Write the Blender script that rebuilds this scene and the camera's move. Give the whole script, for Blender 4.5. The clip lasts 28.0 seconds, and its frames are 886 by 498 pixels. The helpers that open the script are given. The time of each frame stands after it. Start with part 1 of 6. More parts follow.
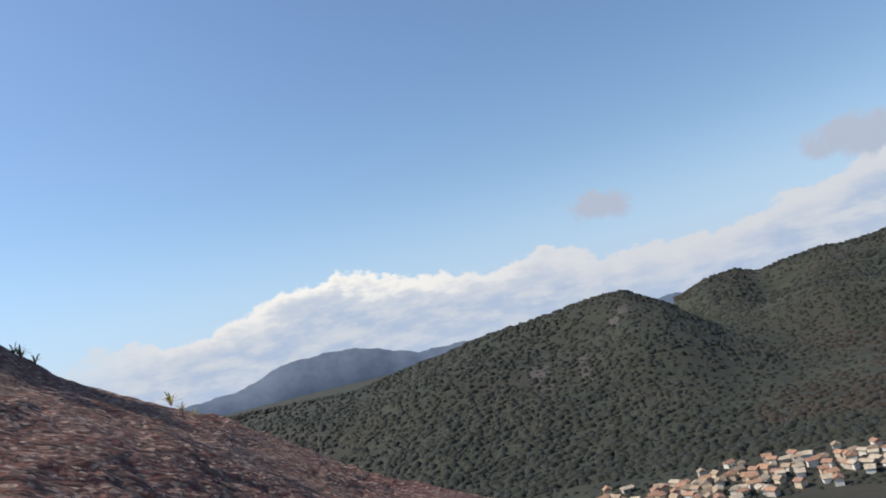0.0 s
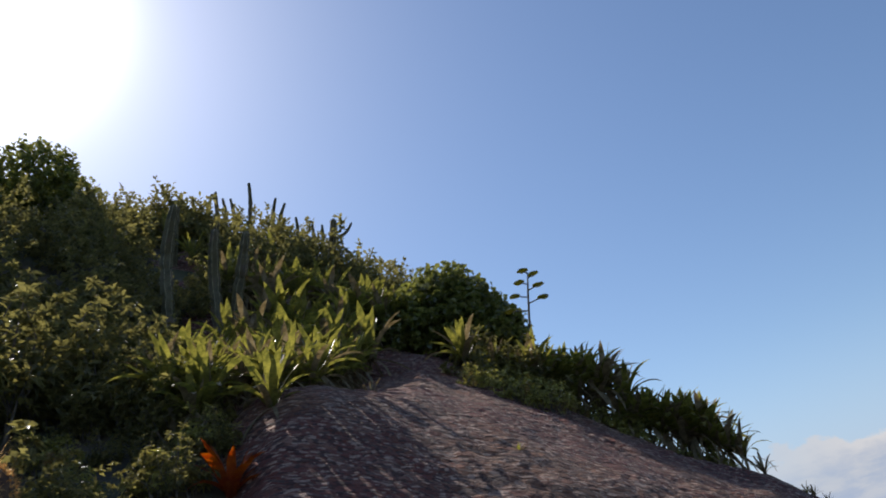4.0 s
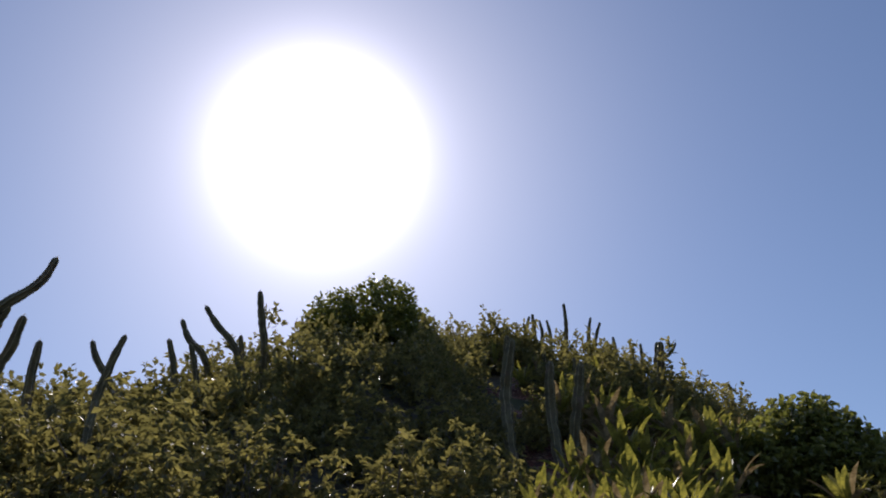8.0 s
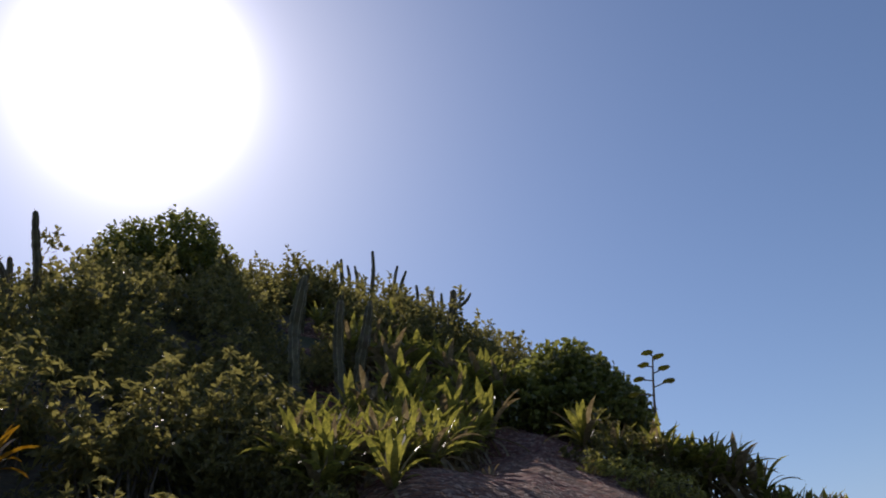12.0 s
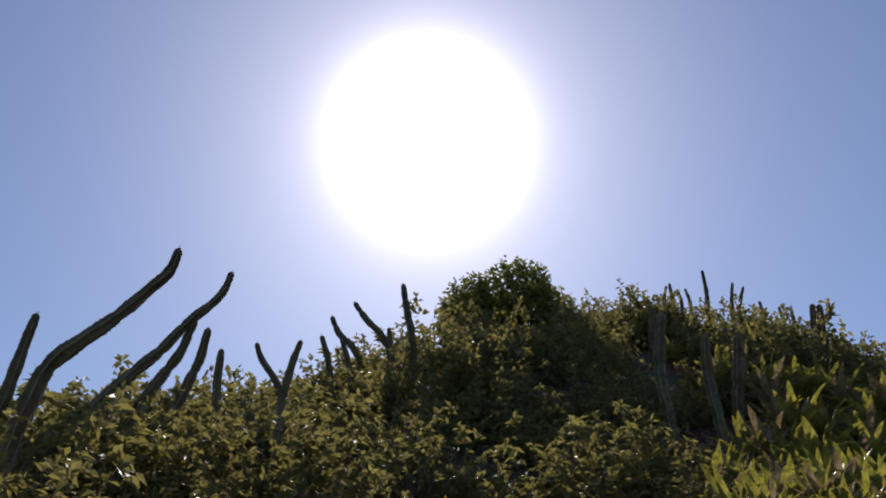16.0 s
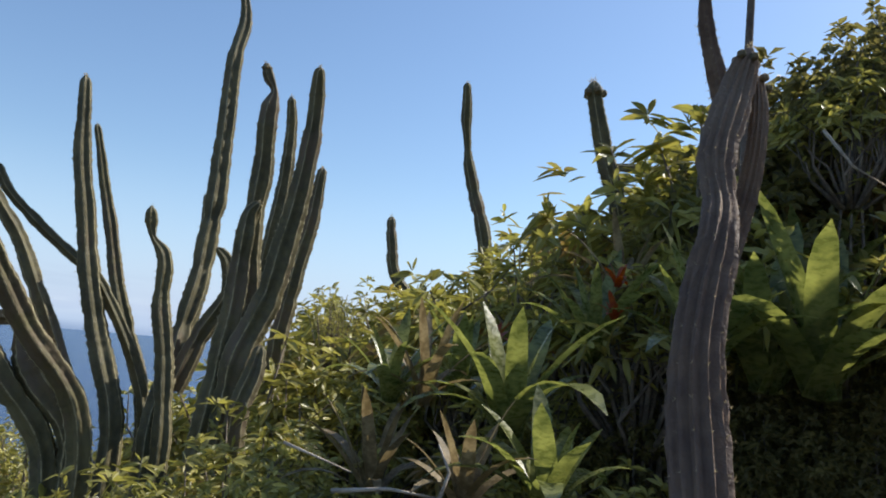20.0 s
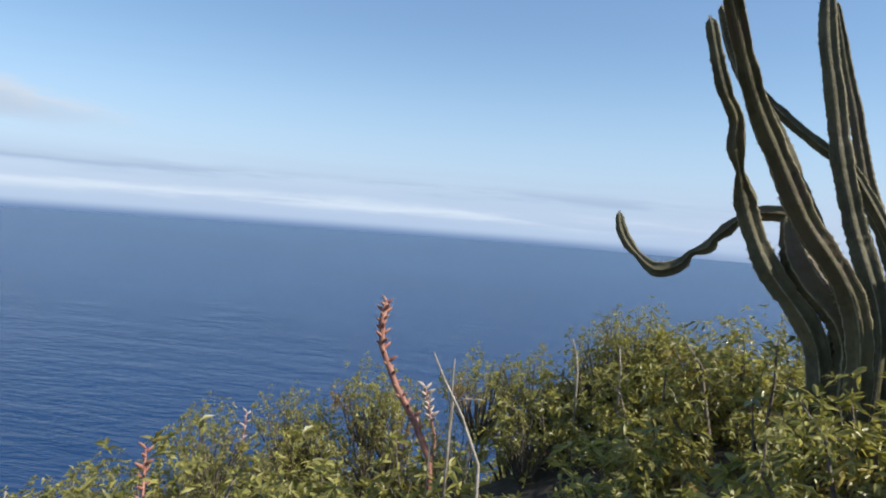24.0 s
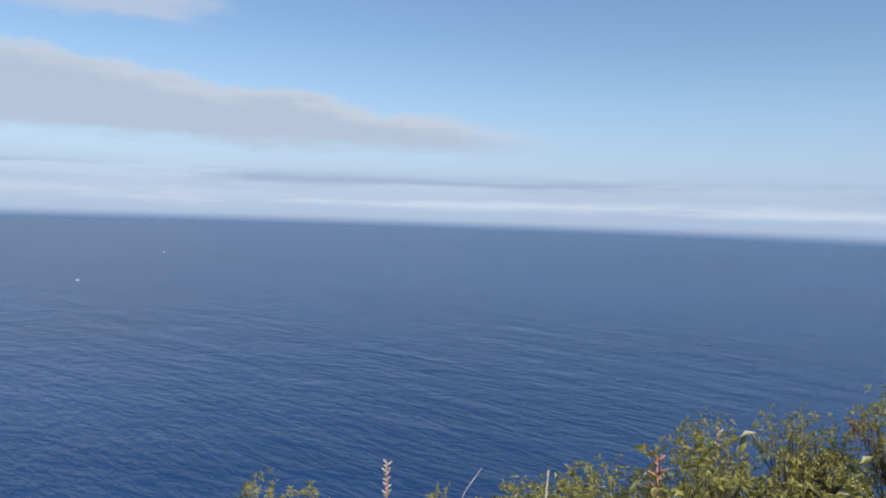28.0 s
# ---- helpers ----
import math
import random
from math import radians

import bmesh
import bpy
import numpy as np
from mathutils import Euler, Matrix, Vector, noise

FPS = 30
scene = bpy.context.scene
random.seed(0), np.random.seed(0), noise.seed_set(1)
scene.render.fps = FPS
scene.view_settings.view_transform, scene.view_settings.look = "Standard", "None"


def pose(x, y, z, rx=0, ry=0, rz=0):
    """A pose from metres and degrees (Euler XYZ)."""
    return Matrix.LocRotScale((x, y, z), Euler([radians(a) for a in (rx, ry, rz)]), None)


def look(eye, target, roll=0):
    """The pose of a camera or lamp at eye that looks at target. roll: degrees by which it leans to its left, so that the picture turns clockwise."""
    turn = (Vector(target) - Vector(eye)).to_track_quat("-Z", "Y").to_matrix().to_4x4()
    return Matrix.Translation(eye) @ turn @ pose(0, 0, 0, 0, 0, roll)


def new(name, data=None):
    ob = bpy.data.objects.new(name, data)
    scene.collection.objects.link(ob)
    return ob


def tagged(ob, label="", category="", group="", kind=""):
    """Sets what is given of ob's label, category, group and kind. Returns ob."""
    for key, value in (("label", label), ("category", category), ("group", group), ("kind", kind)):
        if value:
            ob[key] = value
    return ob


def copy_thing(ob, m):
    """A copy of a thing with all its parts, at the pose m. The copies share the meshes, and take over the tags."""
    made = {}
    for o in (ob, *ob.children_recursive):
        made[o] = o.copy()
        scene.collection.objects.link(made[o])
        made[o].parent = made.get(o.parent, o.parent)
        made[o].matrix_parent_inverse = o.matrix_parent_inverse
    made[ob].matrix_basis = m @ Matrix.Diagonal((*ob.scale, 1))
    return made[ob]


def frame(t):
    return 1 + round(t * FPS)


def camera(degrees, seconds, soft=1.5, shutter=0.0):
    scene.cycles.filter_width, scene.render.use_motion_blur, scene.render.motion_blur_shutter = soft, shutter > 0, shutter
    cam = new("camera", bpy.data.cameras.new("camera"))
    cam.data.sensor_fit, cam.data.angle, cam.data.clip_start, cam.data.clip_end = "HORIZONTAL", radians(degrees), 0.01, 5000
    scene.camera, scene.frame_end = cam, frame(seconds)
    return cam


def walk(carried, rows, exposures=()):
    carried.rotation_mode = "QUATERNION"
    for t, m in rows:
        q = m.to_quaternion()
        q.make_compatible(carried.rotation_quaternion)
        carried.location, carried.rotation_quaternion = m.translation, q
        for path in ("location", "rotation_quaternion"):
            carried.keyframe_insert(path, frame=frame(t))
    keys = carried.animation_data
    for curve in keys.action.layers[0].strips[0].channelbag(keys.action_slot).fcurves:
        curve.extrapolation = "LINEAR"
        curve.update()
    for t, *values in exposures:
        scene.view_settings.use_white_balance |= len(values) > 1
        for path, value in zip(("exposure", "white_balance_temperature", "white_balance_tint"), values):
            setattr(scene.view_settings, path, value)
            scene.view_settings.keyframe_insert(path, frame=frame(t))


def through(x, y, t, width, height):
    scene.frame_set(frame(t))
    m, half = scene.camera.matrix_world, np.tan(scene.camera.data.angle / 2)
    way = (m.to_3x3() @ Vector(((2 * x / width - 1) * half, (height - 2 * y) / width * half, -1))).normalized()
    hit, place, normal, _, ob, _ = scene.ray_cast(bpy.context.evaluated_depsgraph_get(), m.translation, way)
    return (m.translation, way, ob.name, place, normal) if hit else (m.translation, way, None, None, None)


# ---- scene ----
cam = camera(61.85, 28.0, soft=1.9)
ROWS = (
    (0.0, pose(-0.001, -0.001, 0.001, 96.94, 13.47, 0.61)),
    (0.5, pose(-0.049, -0.032, -0.066, 101.83, 14.25, 10.13)),
    (1.0, pose(-0.197, -0.068, -0.018, 104.00, 14.20, 18.79)),
    (1.5, pose(-0.319, -0.152, 0.074, 109.03, 13.73, 27.21)),
    (2.0, pose(-0.396, -0.218, 0.139, 113.20, 15.18, 34.66)),
    (2.5, pose(-0.453, -0.282, 0.178, 114.87, 12.85, 39.82)),
    (4.5, pose(-0.418, -0.703, 0.575, 116.73, 8.97, 55.37)),
    (5.0, pose(-0.449, -0.837, 0.652, 118.67, 3.49, 61.02)),
    (5.5, pose(-0.470, -0.939, 0.675, 121.66, 7.34, 66.49)),
    (6.0, pose(-0.506, -0.919, 0.707, 124.82, 6.32, 67.69)),
    (6.5, pose(-0.586, -0.949, 0.722, 125.79, 5.52, 73.23)),
    (7.0, pose(-0.586, -0.956, 0.746, 126.93, 3.89, 76.23)),
    (7.5, pose(-0.567, -0.942, 0.757, 127.66, 3.82, 75.32)),
    (8.0, pose(-0.550, -0.920, 0.777, 127.63, 3.13, 71.66)),
    (8.5, pose(-0.388, -0.786, 0.654, 126.65, 3.84, 66.81)),
    (9.0, pose(-0.373, -0.734, 0.644, 125.73, 4.38, 63.75)),
    (9.5, pose(-0.360, -0.731, 0.640, 126.46, 3.79, 62.41)),
    (10.0, pose(-0.350, -0.732, 0.651, 126.42, 3.83, 62.24)),
    (10.5, pose(-0.367, -0.729, 0.626, 125.71, 5.02, 63.72)),
    (11.0, pose(-0.391, -0.705, 0.570, 123.64, 7.10, 63.25)),
    (11.5, pose(-0.375, -0.692, 0.567, 122.85, 5.67, 60.30)),
    (12.0, pose(-0.371, -0.645, 0.568, 122.54, 7.39, 58.13)),
    (12.5, pose(-0.347, -0.623, 0.536, 120.84, 8.12, 53.91)),
    (14.5, pose(-0.541, -0.892, 0.904, 121.19, 4.45, 60.19)),
    (15.0, pose(-0.561, -1.020, 0.868, 124.63, 4.29, 70.27)),
    (15.5, pose(-0.555, -1.119, 0.880, 126.05, 2.19, 76.01)),
    (16.0, pose(-0.560, -1.199, 0.859, 126.32, 1.61, 81.80)),
    (16.5, pose(-0.544, -1.341, 0.831, 124.53, -0.33, 89.25)),
    (17.0, pose(-0.510, -1.467, 0.830, 125.03, -0.52, 97.74)),
    (17.5, pose(-0.457, -1.582, 0.826, 124.30, -3.30, 108.57)),
    (18.0, pose(-0.433, -1.672, 0.752, 117.38, -1.81, 121.11)),
    (18.5, pose(-0.404, -1.708, 0.691, 110.81, -0.84, 128.78)),
    (19.0, pose(-0.387, -1.746, 0.628, 103.54, -1.19, 132.90)),
    (19.5, pose(-0.324, -1.758, 0.559, 97.07, -1.79, 137.40)),
    (20.0, pose(-0.265, -1.798, 0.556, 97.22, -5.41, 142.92)),
    (20.5, pose(-0.184, -1.848, 0.569, 99.13, -5.64, 150.29)),
    (21.0, pose(-0.116, -1.896, 0.574, 98.41, -6.61, 155.33)),
    (21.5, pose(-0.073, -1.930, 0.555, 96.30, -5.33, 160.50)),
    (22.0, pose(-0.020, -1.935, 0.516, 93.03, -7.66, 167.43)),
    (22.5, pose(0.034, -1.957, 0.486, 89.76, -2.73, 177.74)),
    (24.5, pose(-0.037, -2.030, 0.390, 85.60, -5.46, -164.93)),
    (25.0, pose(0.071, -2.025, 0.351, 82.98, -4.01, -158.07)),
    (25.5, pose(0.147, -1.988, 0.369, 84.59, -2.96, -151.54)),
    (26.0, pose(0.223, -1.968, 0.380, 84.80, -3.63, -146.61)),
    (26.5, pose(0.233, -1.957, 0.386, 86.69, -2.62, -145.65)),
    (27.0, pose(0.245, -1.951, 0.391, 86.53, 3.56, -142.05)),
    (27.5, pose(0.289, -1.945, 0.380, 86.51, 4.56, -138.72)),
    (28.0, pose(0.304, -1.943, 0.383, 86.95, -1.97, -138.58)),
)
walk(cam, ROWS, exposures=((0.0, 0.05, 6300, 10), (2.5, -0.1, 6300, 10), (4.6, -0.2, 6300, 14), (7.0, -0.42, 6350, 18), (16.0, -0.45, 6350, 18), (17.4, -0.45, 6300, 15), (18.0, -0.40, 6300, 13), (19.3, -0.18, 6350, 11),
                           (20.0, 0.25, 6350, 10), (22.0, 0.18, 6200, 10), (25.0, 0.08, 6200, 10), (28.0, -0.08, 6150, 11)))

# ---- sky and sun ----
SUN_AZ, SUN_EL = radians(-81.8), radians(44.8)
SUN = Vector((math.cos(SUN_EL) * math.sin(SUN_AZ), math.cos(SUN_EL) * math.cos(SUN_AZ), math.sin(SUN_EL)))
sun = new("sun", bpy.data.lights.new("sun", "SUN"))
sun.data.energy, sun.data.angle, sun.data.color = 5.0, radians(0.53), (1.0, 0.93, 0.82)
sun.matrix_world = look(SUN * 50, (0, 0, 0))


class Nodes:
    """A node tree with short calls."""

    def __init__(self, tree):
        self.tree = tree
        tree.nodes.clear()

    def add(self, kind, **values):
        node = self.tree.nodes.new(kind)
        for key, value in values.items():
            setattr(node, key, value)
        return node

    def put(self, socket, value):
        if isinstance(value, bpy.types.NodeSocket):
            self.tree.links.new(value, socket)
        else:
            socket.default_value = value

    def math(self, op, a, b=0.0, c=0.0):
        node = self.add("ShaderNodeMath", operation=op)
        for socket, value in zip(node.inputs, (a, b, c)):
            self.put(socket, value)
        return node.outputs[0]

    def smooth(self, x, low, high, to_low=0.0, to_high=1.0):
        node = self.add("ShaderNodeMapRange", interpolation_type="SMOOTHSTEP")
        for socket, value in zip(node.inputs, (x, low, high, to_low, to_high)):
            self.put(socket, value)
        return node.outputs[0]

    def mix(self, fac, a, b):
        node = self.add("ShaderNodeMix", data_type="RGBA")
        for socket, value in zip((node.inputs[0], node.inputs[6], node.inputs[7]), (fac, a, b)):
            self.put(socket, value)
        return node.outputs[2]

    def noise(self, vector, scale, detail=4.0, rough=0.55):
        node = self.add("ShaderNodeTexNoise")
        if vector is not None:
            self.put(node.inputs["Vector"], vector)
        node.inputs["Scale"].default_value, node.inputs["Detail"].default_value, node.inputs["Roughness"].default_value = scale, detail, rough
        return node.outputs[0]

    def bump(self, x, middle, width):
        """A bell round the middle."""
        return self.math("EXPONENT", self.math("MULTIPLY", self.math("POWER", self.math("DIVIDE", self.math("SUBTRACT", x, middle), width), 2.0), -1.0))

    def xyz(self, x, y, z=0.0):
        node = self.add("ShaderNodeCombineXYZ")
        for socket, value in zip(node.inputs, (x, y, z)):
            self.put(socket, value)
        return node.outputs[0]


def make_sky():
    world = bpy.data.worlds.new("sky")
    scene.world = world
    world.use_nodes = True
    n = Nodes(world.node_tree)
    sky = n.add("ShaderNodeTexSky", sky_type="NISHITA", sun_disc=False, sun_elevation=SUN_EL, sun_rotation=SUN_AZ % (2 * math.pi),
                altitude=150, air_density=1.15, dust_density=0.6, ozone_density=4.0)
    way = n.add("ShaderNodeTexCoord").outputs["Generated"]
    split = n.add("ShaderNodeSeparateXYZ")
    n.put(split.inputs[0], way)
    x, y, z = split.outputs
    el = n.math("MULTIPLY", n.math("ARCSINE", z), 57.2958)
    az = n.math("MULTIPLY", n.math("ARCTAN2", x, y), 57.2958)
    round_az = n.math("MULTIPLY", n.math("ARCTAN2", n.math("MULTIPLY", x, -1.0), n.math("MULTIPLY", y, -1.0)), 57.2958)
    base = n.add("ShaderNodeVectorMath", operation="SCALE")
    n.put(base.inputs[0], sky.outputs[0])
    base.inputs["Scale"].default_value = SKY
    colour = base.outputs[0]
    # pale air low over the sea and the hills
    low = n.math("MULTIPLY", n.smooth(el, 13.0, -1.0), 0.7)
    colour = n.mix(low, colour, (0.44, 0.58, 0.86, 1))
    # heaped fair-weather clouds over the hills
    heap = n.noise(n.xyz(n.math("MULTIPLY", az, 0.21), n.math("MULTIPLY", el, 0.34)), 1.0, 7.0, 0.6)
    lump = n.noise(n.xyz(n.math("MULTIPLY", az, 0.55), n.math("MULTIPLY", el, 0.55)), 1.0, 5.0, 0.55)
    top = n.math("ADD", n.math("MULTIPLY_ADD", heap, 4.0, 1.2), n.math("MULTIPLY", lump, 2.6))
    for middle, width, rise in ((-8.0, 6.5, 2.3), (7.4, 2.6, 0.9), (18.0, 8.0, -1.4), (36.0, 6.0, 2.4)):
        top = n.math("MULTIPLY_ADD", n.bump(az, middle, width), rise, top)
    side = n.math("MULTIPLY", n.smooth(az, -34.0, -19.0), n.smooth(az, 75.0, 50.0))
    below = n.math("SUBTRACT", top, el)
    edge = n.math("MULTIPLY", n.smooth(below, -0.02, 0.45), side)
    puffs = n.smooth(n.noise(n.xyz(n.math("MULTIPLY", az, 0.30), n.math("MULTIPLY", el, 0.85)), 1.0, 6.0, 0.6), 0.36, 0.66)
    thick = n.smooth(n.math("MULTIPLY_ADD", lump, -1.6, below), -0.3, 2.4)
    crown = n.math("MULTIPLY", n.bump(az, -7.0, 12.0), n.smooth(n.math("MULTIPLY_ADD", puffs, -1.2, below), 1.6, 0.0))
    body = n.mix(thick, n.mix(crown, (0.66, 0.66, 0.68, 1), (0.98, 0.92, 0.82, 1)), n.mix(puffs, (0.42, 0.50, 0.64, 1), (0.62, 0.64, 0.67, 1)))
    colour = n.mix(n.math("MULTIPLY", edge, n.smooth(el, -1.8, 2.0, 0.5, 0.92)), colour, body)
    # two small grey clouds standing alone
    for a0, e0, wa, we in ((13.3, 7.0, 2.4, 1.3), (31.5, 6.8, 3.6, 1.5)):
        spot = n.math("MULTIPLY", n.bump(az, a0, wa), n.bump(el, e0, we))
        colour = n.mix(n.math("MULTIPLY", n.smooth(n.math("ADD", spot, n.math("MULTIPLY", lump, 1.6)), 1.05, 1.5), n.smooth(spot, 0.05, 0.5)), colour, (0.45, 0.50, 0.60, 1))
    # over the sea: a grey wedge of cloud, thin dark streaks and a white band low down
    streak = n.noise(n.xyz(n.math("MULTIPLY", round_az, 0.06), n.math("MULTIPLY", el, 0.75)), 1.0, 6.0, 0.58)
    curl = n.noise(n.xyz(n.math("MULTIPLY", round_az, 0.16), n.math("MULTIPLY", el, 0.55)), 1.0, 6.0, 0.6)
    seaward = n.math("MULTIPLY", n.smooth(round_az, -115.0, -90.0), n.smooth(round_az, 30.0, -4.0))
    lid = n.math("ADD", n.math("MULTIPLY_ADD", round_az, -0.115, 0.6), n.math("MULTIPLY", curl, 3.6))
    wedge = n.math("MULTIPLY", n.smooth(n.math("SUBTRACT", lid, el), -0.1, 0.9), n.smooth(n.math("ADD", el, n.math("MULTIPLY", curl, 3.0)), 5.2, 6.8))
    wedge = n.math("MULTIPLY", wedge, n.smooth(n.math("MULTIPLY_ADD", curl, 18.0, round_az), -22.0, -34.0))
    high = n.math("MULTIPLY", n.bump(round_az, -66.0, 9.0), n.bump(el, 13.8, 1.9))
    high = n.math("MULTIPLY", n.smooth(n.math("ADD", high, n.math("MULTIPLY", curl, 1.3)), 0.95, 1.5), n.smooth(high, 0.05, 0.6))
    colour = n.mix(n.math("MULTIPLY", high, 0.7), colour, (0.58, 0.63, 0.71, 1))
    grey = n.mix(n.smooth(n.math("SUBTRACT", lid, el), 2.0, 0.2), (0.50, 0.56, 0.65, 1), (0.66, 0.68, 0.71, 1))
    colour = n.mix(n.math("MULTIPLY", n.math("MULTIPLY", wedge, seaward), 0.85), colour, grey)
    veil = n.math("MULTIPLY", n.smooth(el, 4.6, 1.2), n.smooth(streak, 0.36, 0.62, 0.35, 1.0))
    colour = n.mix(n.math("MULTIPLY", n.math("MULTIPLY", veil, seaward), 0.6), colour, (0.45, 0.57, 0.71, 1))
    thin = n.math("MULTIPLY", n.bump(n.math("ADD", el, n.math("MULTIPLY", streak, 2.4)), 3.4, 0.42), n.smooth(streak, 0.40, 0.58))
    colour = n.mix(n.math("MULTIPLY", n.math("MULTIPLY", thin, seaward), 0.75), colour, (0.38, 0.47, 0.62, 1))
    band = n.math("MULTIPLY", n.bump(n.math("ADD", el, n.math("MULTIPLY", curl, 1.1)), 1.0, 0.50), n.smooth(streak, 0.42, 0.60, 0.12, 1.0))
    colour = n.mix(n.math("MULTIPLY", n.math("MULTIPLY", band, seaward), 0.55), colour, (0.78, 0.84, 0.89, 1))
    # horizon haze painted in: the sky fades to the sea's edge colour
    far = n.math("MULTIPLY", n.smooth(el, -0.62, -1.58), seaward)
    colour = n.mix(far, colour, (0.15, 0.24, 0.42, 1))
    # camera bloom round the sun, painted into the sky as a wide glow
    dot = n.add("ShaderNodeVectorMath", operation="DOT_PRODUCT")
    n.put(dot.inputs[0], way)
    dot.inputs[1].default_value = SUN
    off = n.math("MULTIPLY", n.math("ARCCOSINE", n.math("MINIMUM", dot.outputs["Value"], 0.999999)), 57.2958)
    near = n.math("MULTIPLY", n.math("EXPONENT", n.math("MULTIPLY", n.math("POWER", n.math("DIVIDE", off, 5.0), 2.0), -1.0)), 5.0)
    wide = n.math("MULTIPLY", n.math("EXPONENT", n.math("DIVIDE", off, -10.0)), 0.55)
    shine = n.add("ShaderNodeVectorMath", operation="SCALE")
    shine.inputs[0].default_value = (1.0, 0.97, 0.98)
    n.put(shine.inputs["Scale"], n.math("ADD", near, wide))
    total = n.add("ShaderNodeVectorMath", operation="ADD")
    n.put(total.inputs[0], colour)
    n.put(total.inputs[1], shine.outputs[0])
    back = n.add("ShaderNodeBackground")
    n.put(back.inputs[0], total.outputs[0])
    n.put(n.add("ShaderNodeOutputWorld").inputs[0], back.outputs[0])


SKY = 0.13
make_sky()

# ---- materials ----
def surface(name, dark, light, scale=8.0, rough=0.8, bump=0.3, bump_scale=None, third=None, through=0.0, island=0.0, metal=0.0, gloss=0.5, depth=0.01):
    """A mottled surface: two or three colours at two scales, bump, and light let through for leaves."""
    mat = bpy.data.materials.new(name)
    mat.use_nodes = True
    n = Nodes(mat.node_tree)
    at = n.add("ShaderNodeTexCoord").outputs["Object"]
    broad = n.noise(at, scale, 3.0)
    fine = n.noise(at, scale * 6.0, 4.0)
    blend = n.smooth(n.math("ADD", n.math("MULTIPLY", broad, 0.6), n.math("MULTIPLY", fine, 0.4)), 0.36, 0.64)
    if island:
        rnd = n.add("ShaderNodeNewGeometry").outputs["Random Per Island"]
        blend = n.math("ADD", n.math("MULTIPLY", blend, 1 - island), n.math("MULTIPLY", rnd, island))
    colour = n.mix(blend, (*dark, 1), (*light, 1))
    if third:
        patch = n.smooth(n.noise(at, scale * 0.35, 4.0, 0.65), 0.52, 0.64)
        colour = n.mix(n.math("MULTIPLY", patch, 0.8), colour, (*third, 1))
    b = n.add("ShaderNodeBsdfPrincipled")
    n.put(b.inputs["Base Color"], colour)
    n.put(b.inputs["Roughness"], n.smooth(fine, 0.3, 0.7, max(rough - 0.1, 0.05), min(rough + 0.1, 1.0)))
    b.inputs["Metallic"].default_value = metal
    b.inputs["Specular IOR Level"].default_value = gloss
    if bump:
        bm = n.add("ShaderNodeBump")
        bm.inputs["Strength"].default_value, bm.inputs["Distance"].default_value = bump, depth
        n.put(bm.inputs["Height"], n.noise(at, bump_scale or scale * 5, 5.0, 0.6))
        n.put(b.inputs["Normal"], bm.outputs[0])
    out = b.outputs[0]
    if through:
        t = n.add("ShaderNodeBsdfTranslucent")
        bright = n.add("ShaderNodeHueSaturation")
        bright.inputs["Value"].default_value, bright.inputs["Saturation"].default_value = 1.9, 1.1
        n.put(bright.inputs["Color"], colour)
        n.put(t.inputs[0], bright.outputs[0])
        m = n.add("ShaderNodeMixShader")
        m.inputs[0].default_value = through
        n.put(m.inputs[1], out)
        n.put(m.inputs[2], t.outputs[0])
        out = m.outputs[0]
    n.put(n.add("ShaderNodeOutputMaterial").inputs[0], out)
    return mat


M_LEAF = surface("shrub leaf", (0.062, 0.060, 0.022), (0.235, 0.205, 0.072), 3.0, 0.5, 0.2, through=0.48, island=0.6)
M_LEAF_OLIVE = surface("olive leaf", (0.092, 0.092, 0.027), (0.49, 0.445, 0.118), 3.0, 0.42, 0.2, third=(0.25, 0.15, 0.06), through=0.30, island=0.65)
M_LEAF_DARK = surface("glossy leaf", (0.055, 0.066, 0.018), (0.25, 0.245, 0.065), 3.0, 0.20, 0.2, through=0.42, island=0.6, gloss=0.8)
M_LEAF_DRY = surface("dry leaf", (0.16, 0.09, 0.035), (0.33, 0.22, 0.09), 4.0, 0.7, 0.2, through=0.3, island=0.5)
M_BROM = surface("bromeliad leaf", (0.092, 0.092, 0.023), (0.275, 0.248, 0.060), 5.0, 0.36, 0.15, through=0.46)
M_BROM_DEEP = surface("deep green bromeliad leaf", (0.080, 0.095, 0.026), (0.25, 0.26, 0.075), 5.0, 0.32, 0.15, through=0.34, gloss=0.6)
M_BROM_OLD = surface("old bromeliad leaf", (0.13, 0.095, 0.045), (0.31, 0.24, 0.13), 5.0, 0.6, 0.2, through=0.25)
M_BROM_RED = surface("red bromeliad leaf", (0.22, 0.035, 0.015), (0.34, 0.09, 0.02), 5.0, 0.45, 0.15, through=0.4)
M_BROM_AMBER = surface("amber bromeliad leaf", (0.20, 0.10, 0.02), (0.34, 0.20, 0.04), 5.0, 0.45, 0.15, through=0.35)
M_TWIG = surface("twig bark", (0.10, 0.08, 0.06), (0.24, 0.20, 0.15), 20.0, 0.9, 0.4)
M_CACTUS = surface("cactus skin", (0.074, 0.066, 0.030), (0.160, 0.138, 0.064), 9.0, 0.7, 0.5, 60.0, third=(0.15, 0.11, 0.07))
M_CACTUS_OLD = surface("corky cactus skin", (0.105, 0.066, 0.046), (0.190, 0.126, 0.082), 11.0, 0.8, 0.6, 70.0, third=(0.24, 0.17, 0.115))
# pale spiny rib edges, the sunlight they catch put into the colour
M_RIB_LIT = surface("lit spiny rib edge", (0.20, 0.175, 0.09), (0.46, 0.40, 0.24), 40.0, 0.9, 0.5, 120.0, third=(0.11, 0.10, 0.05))
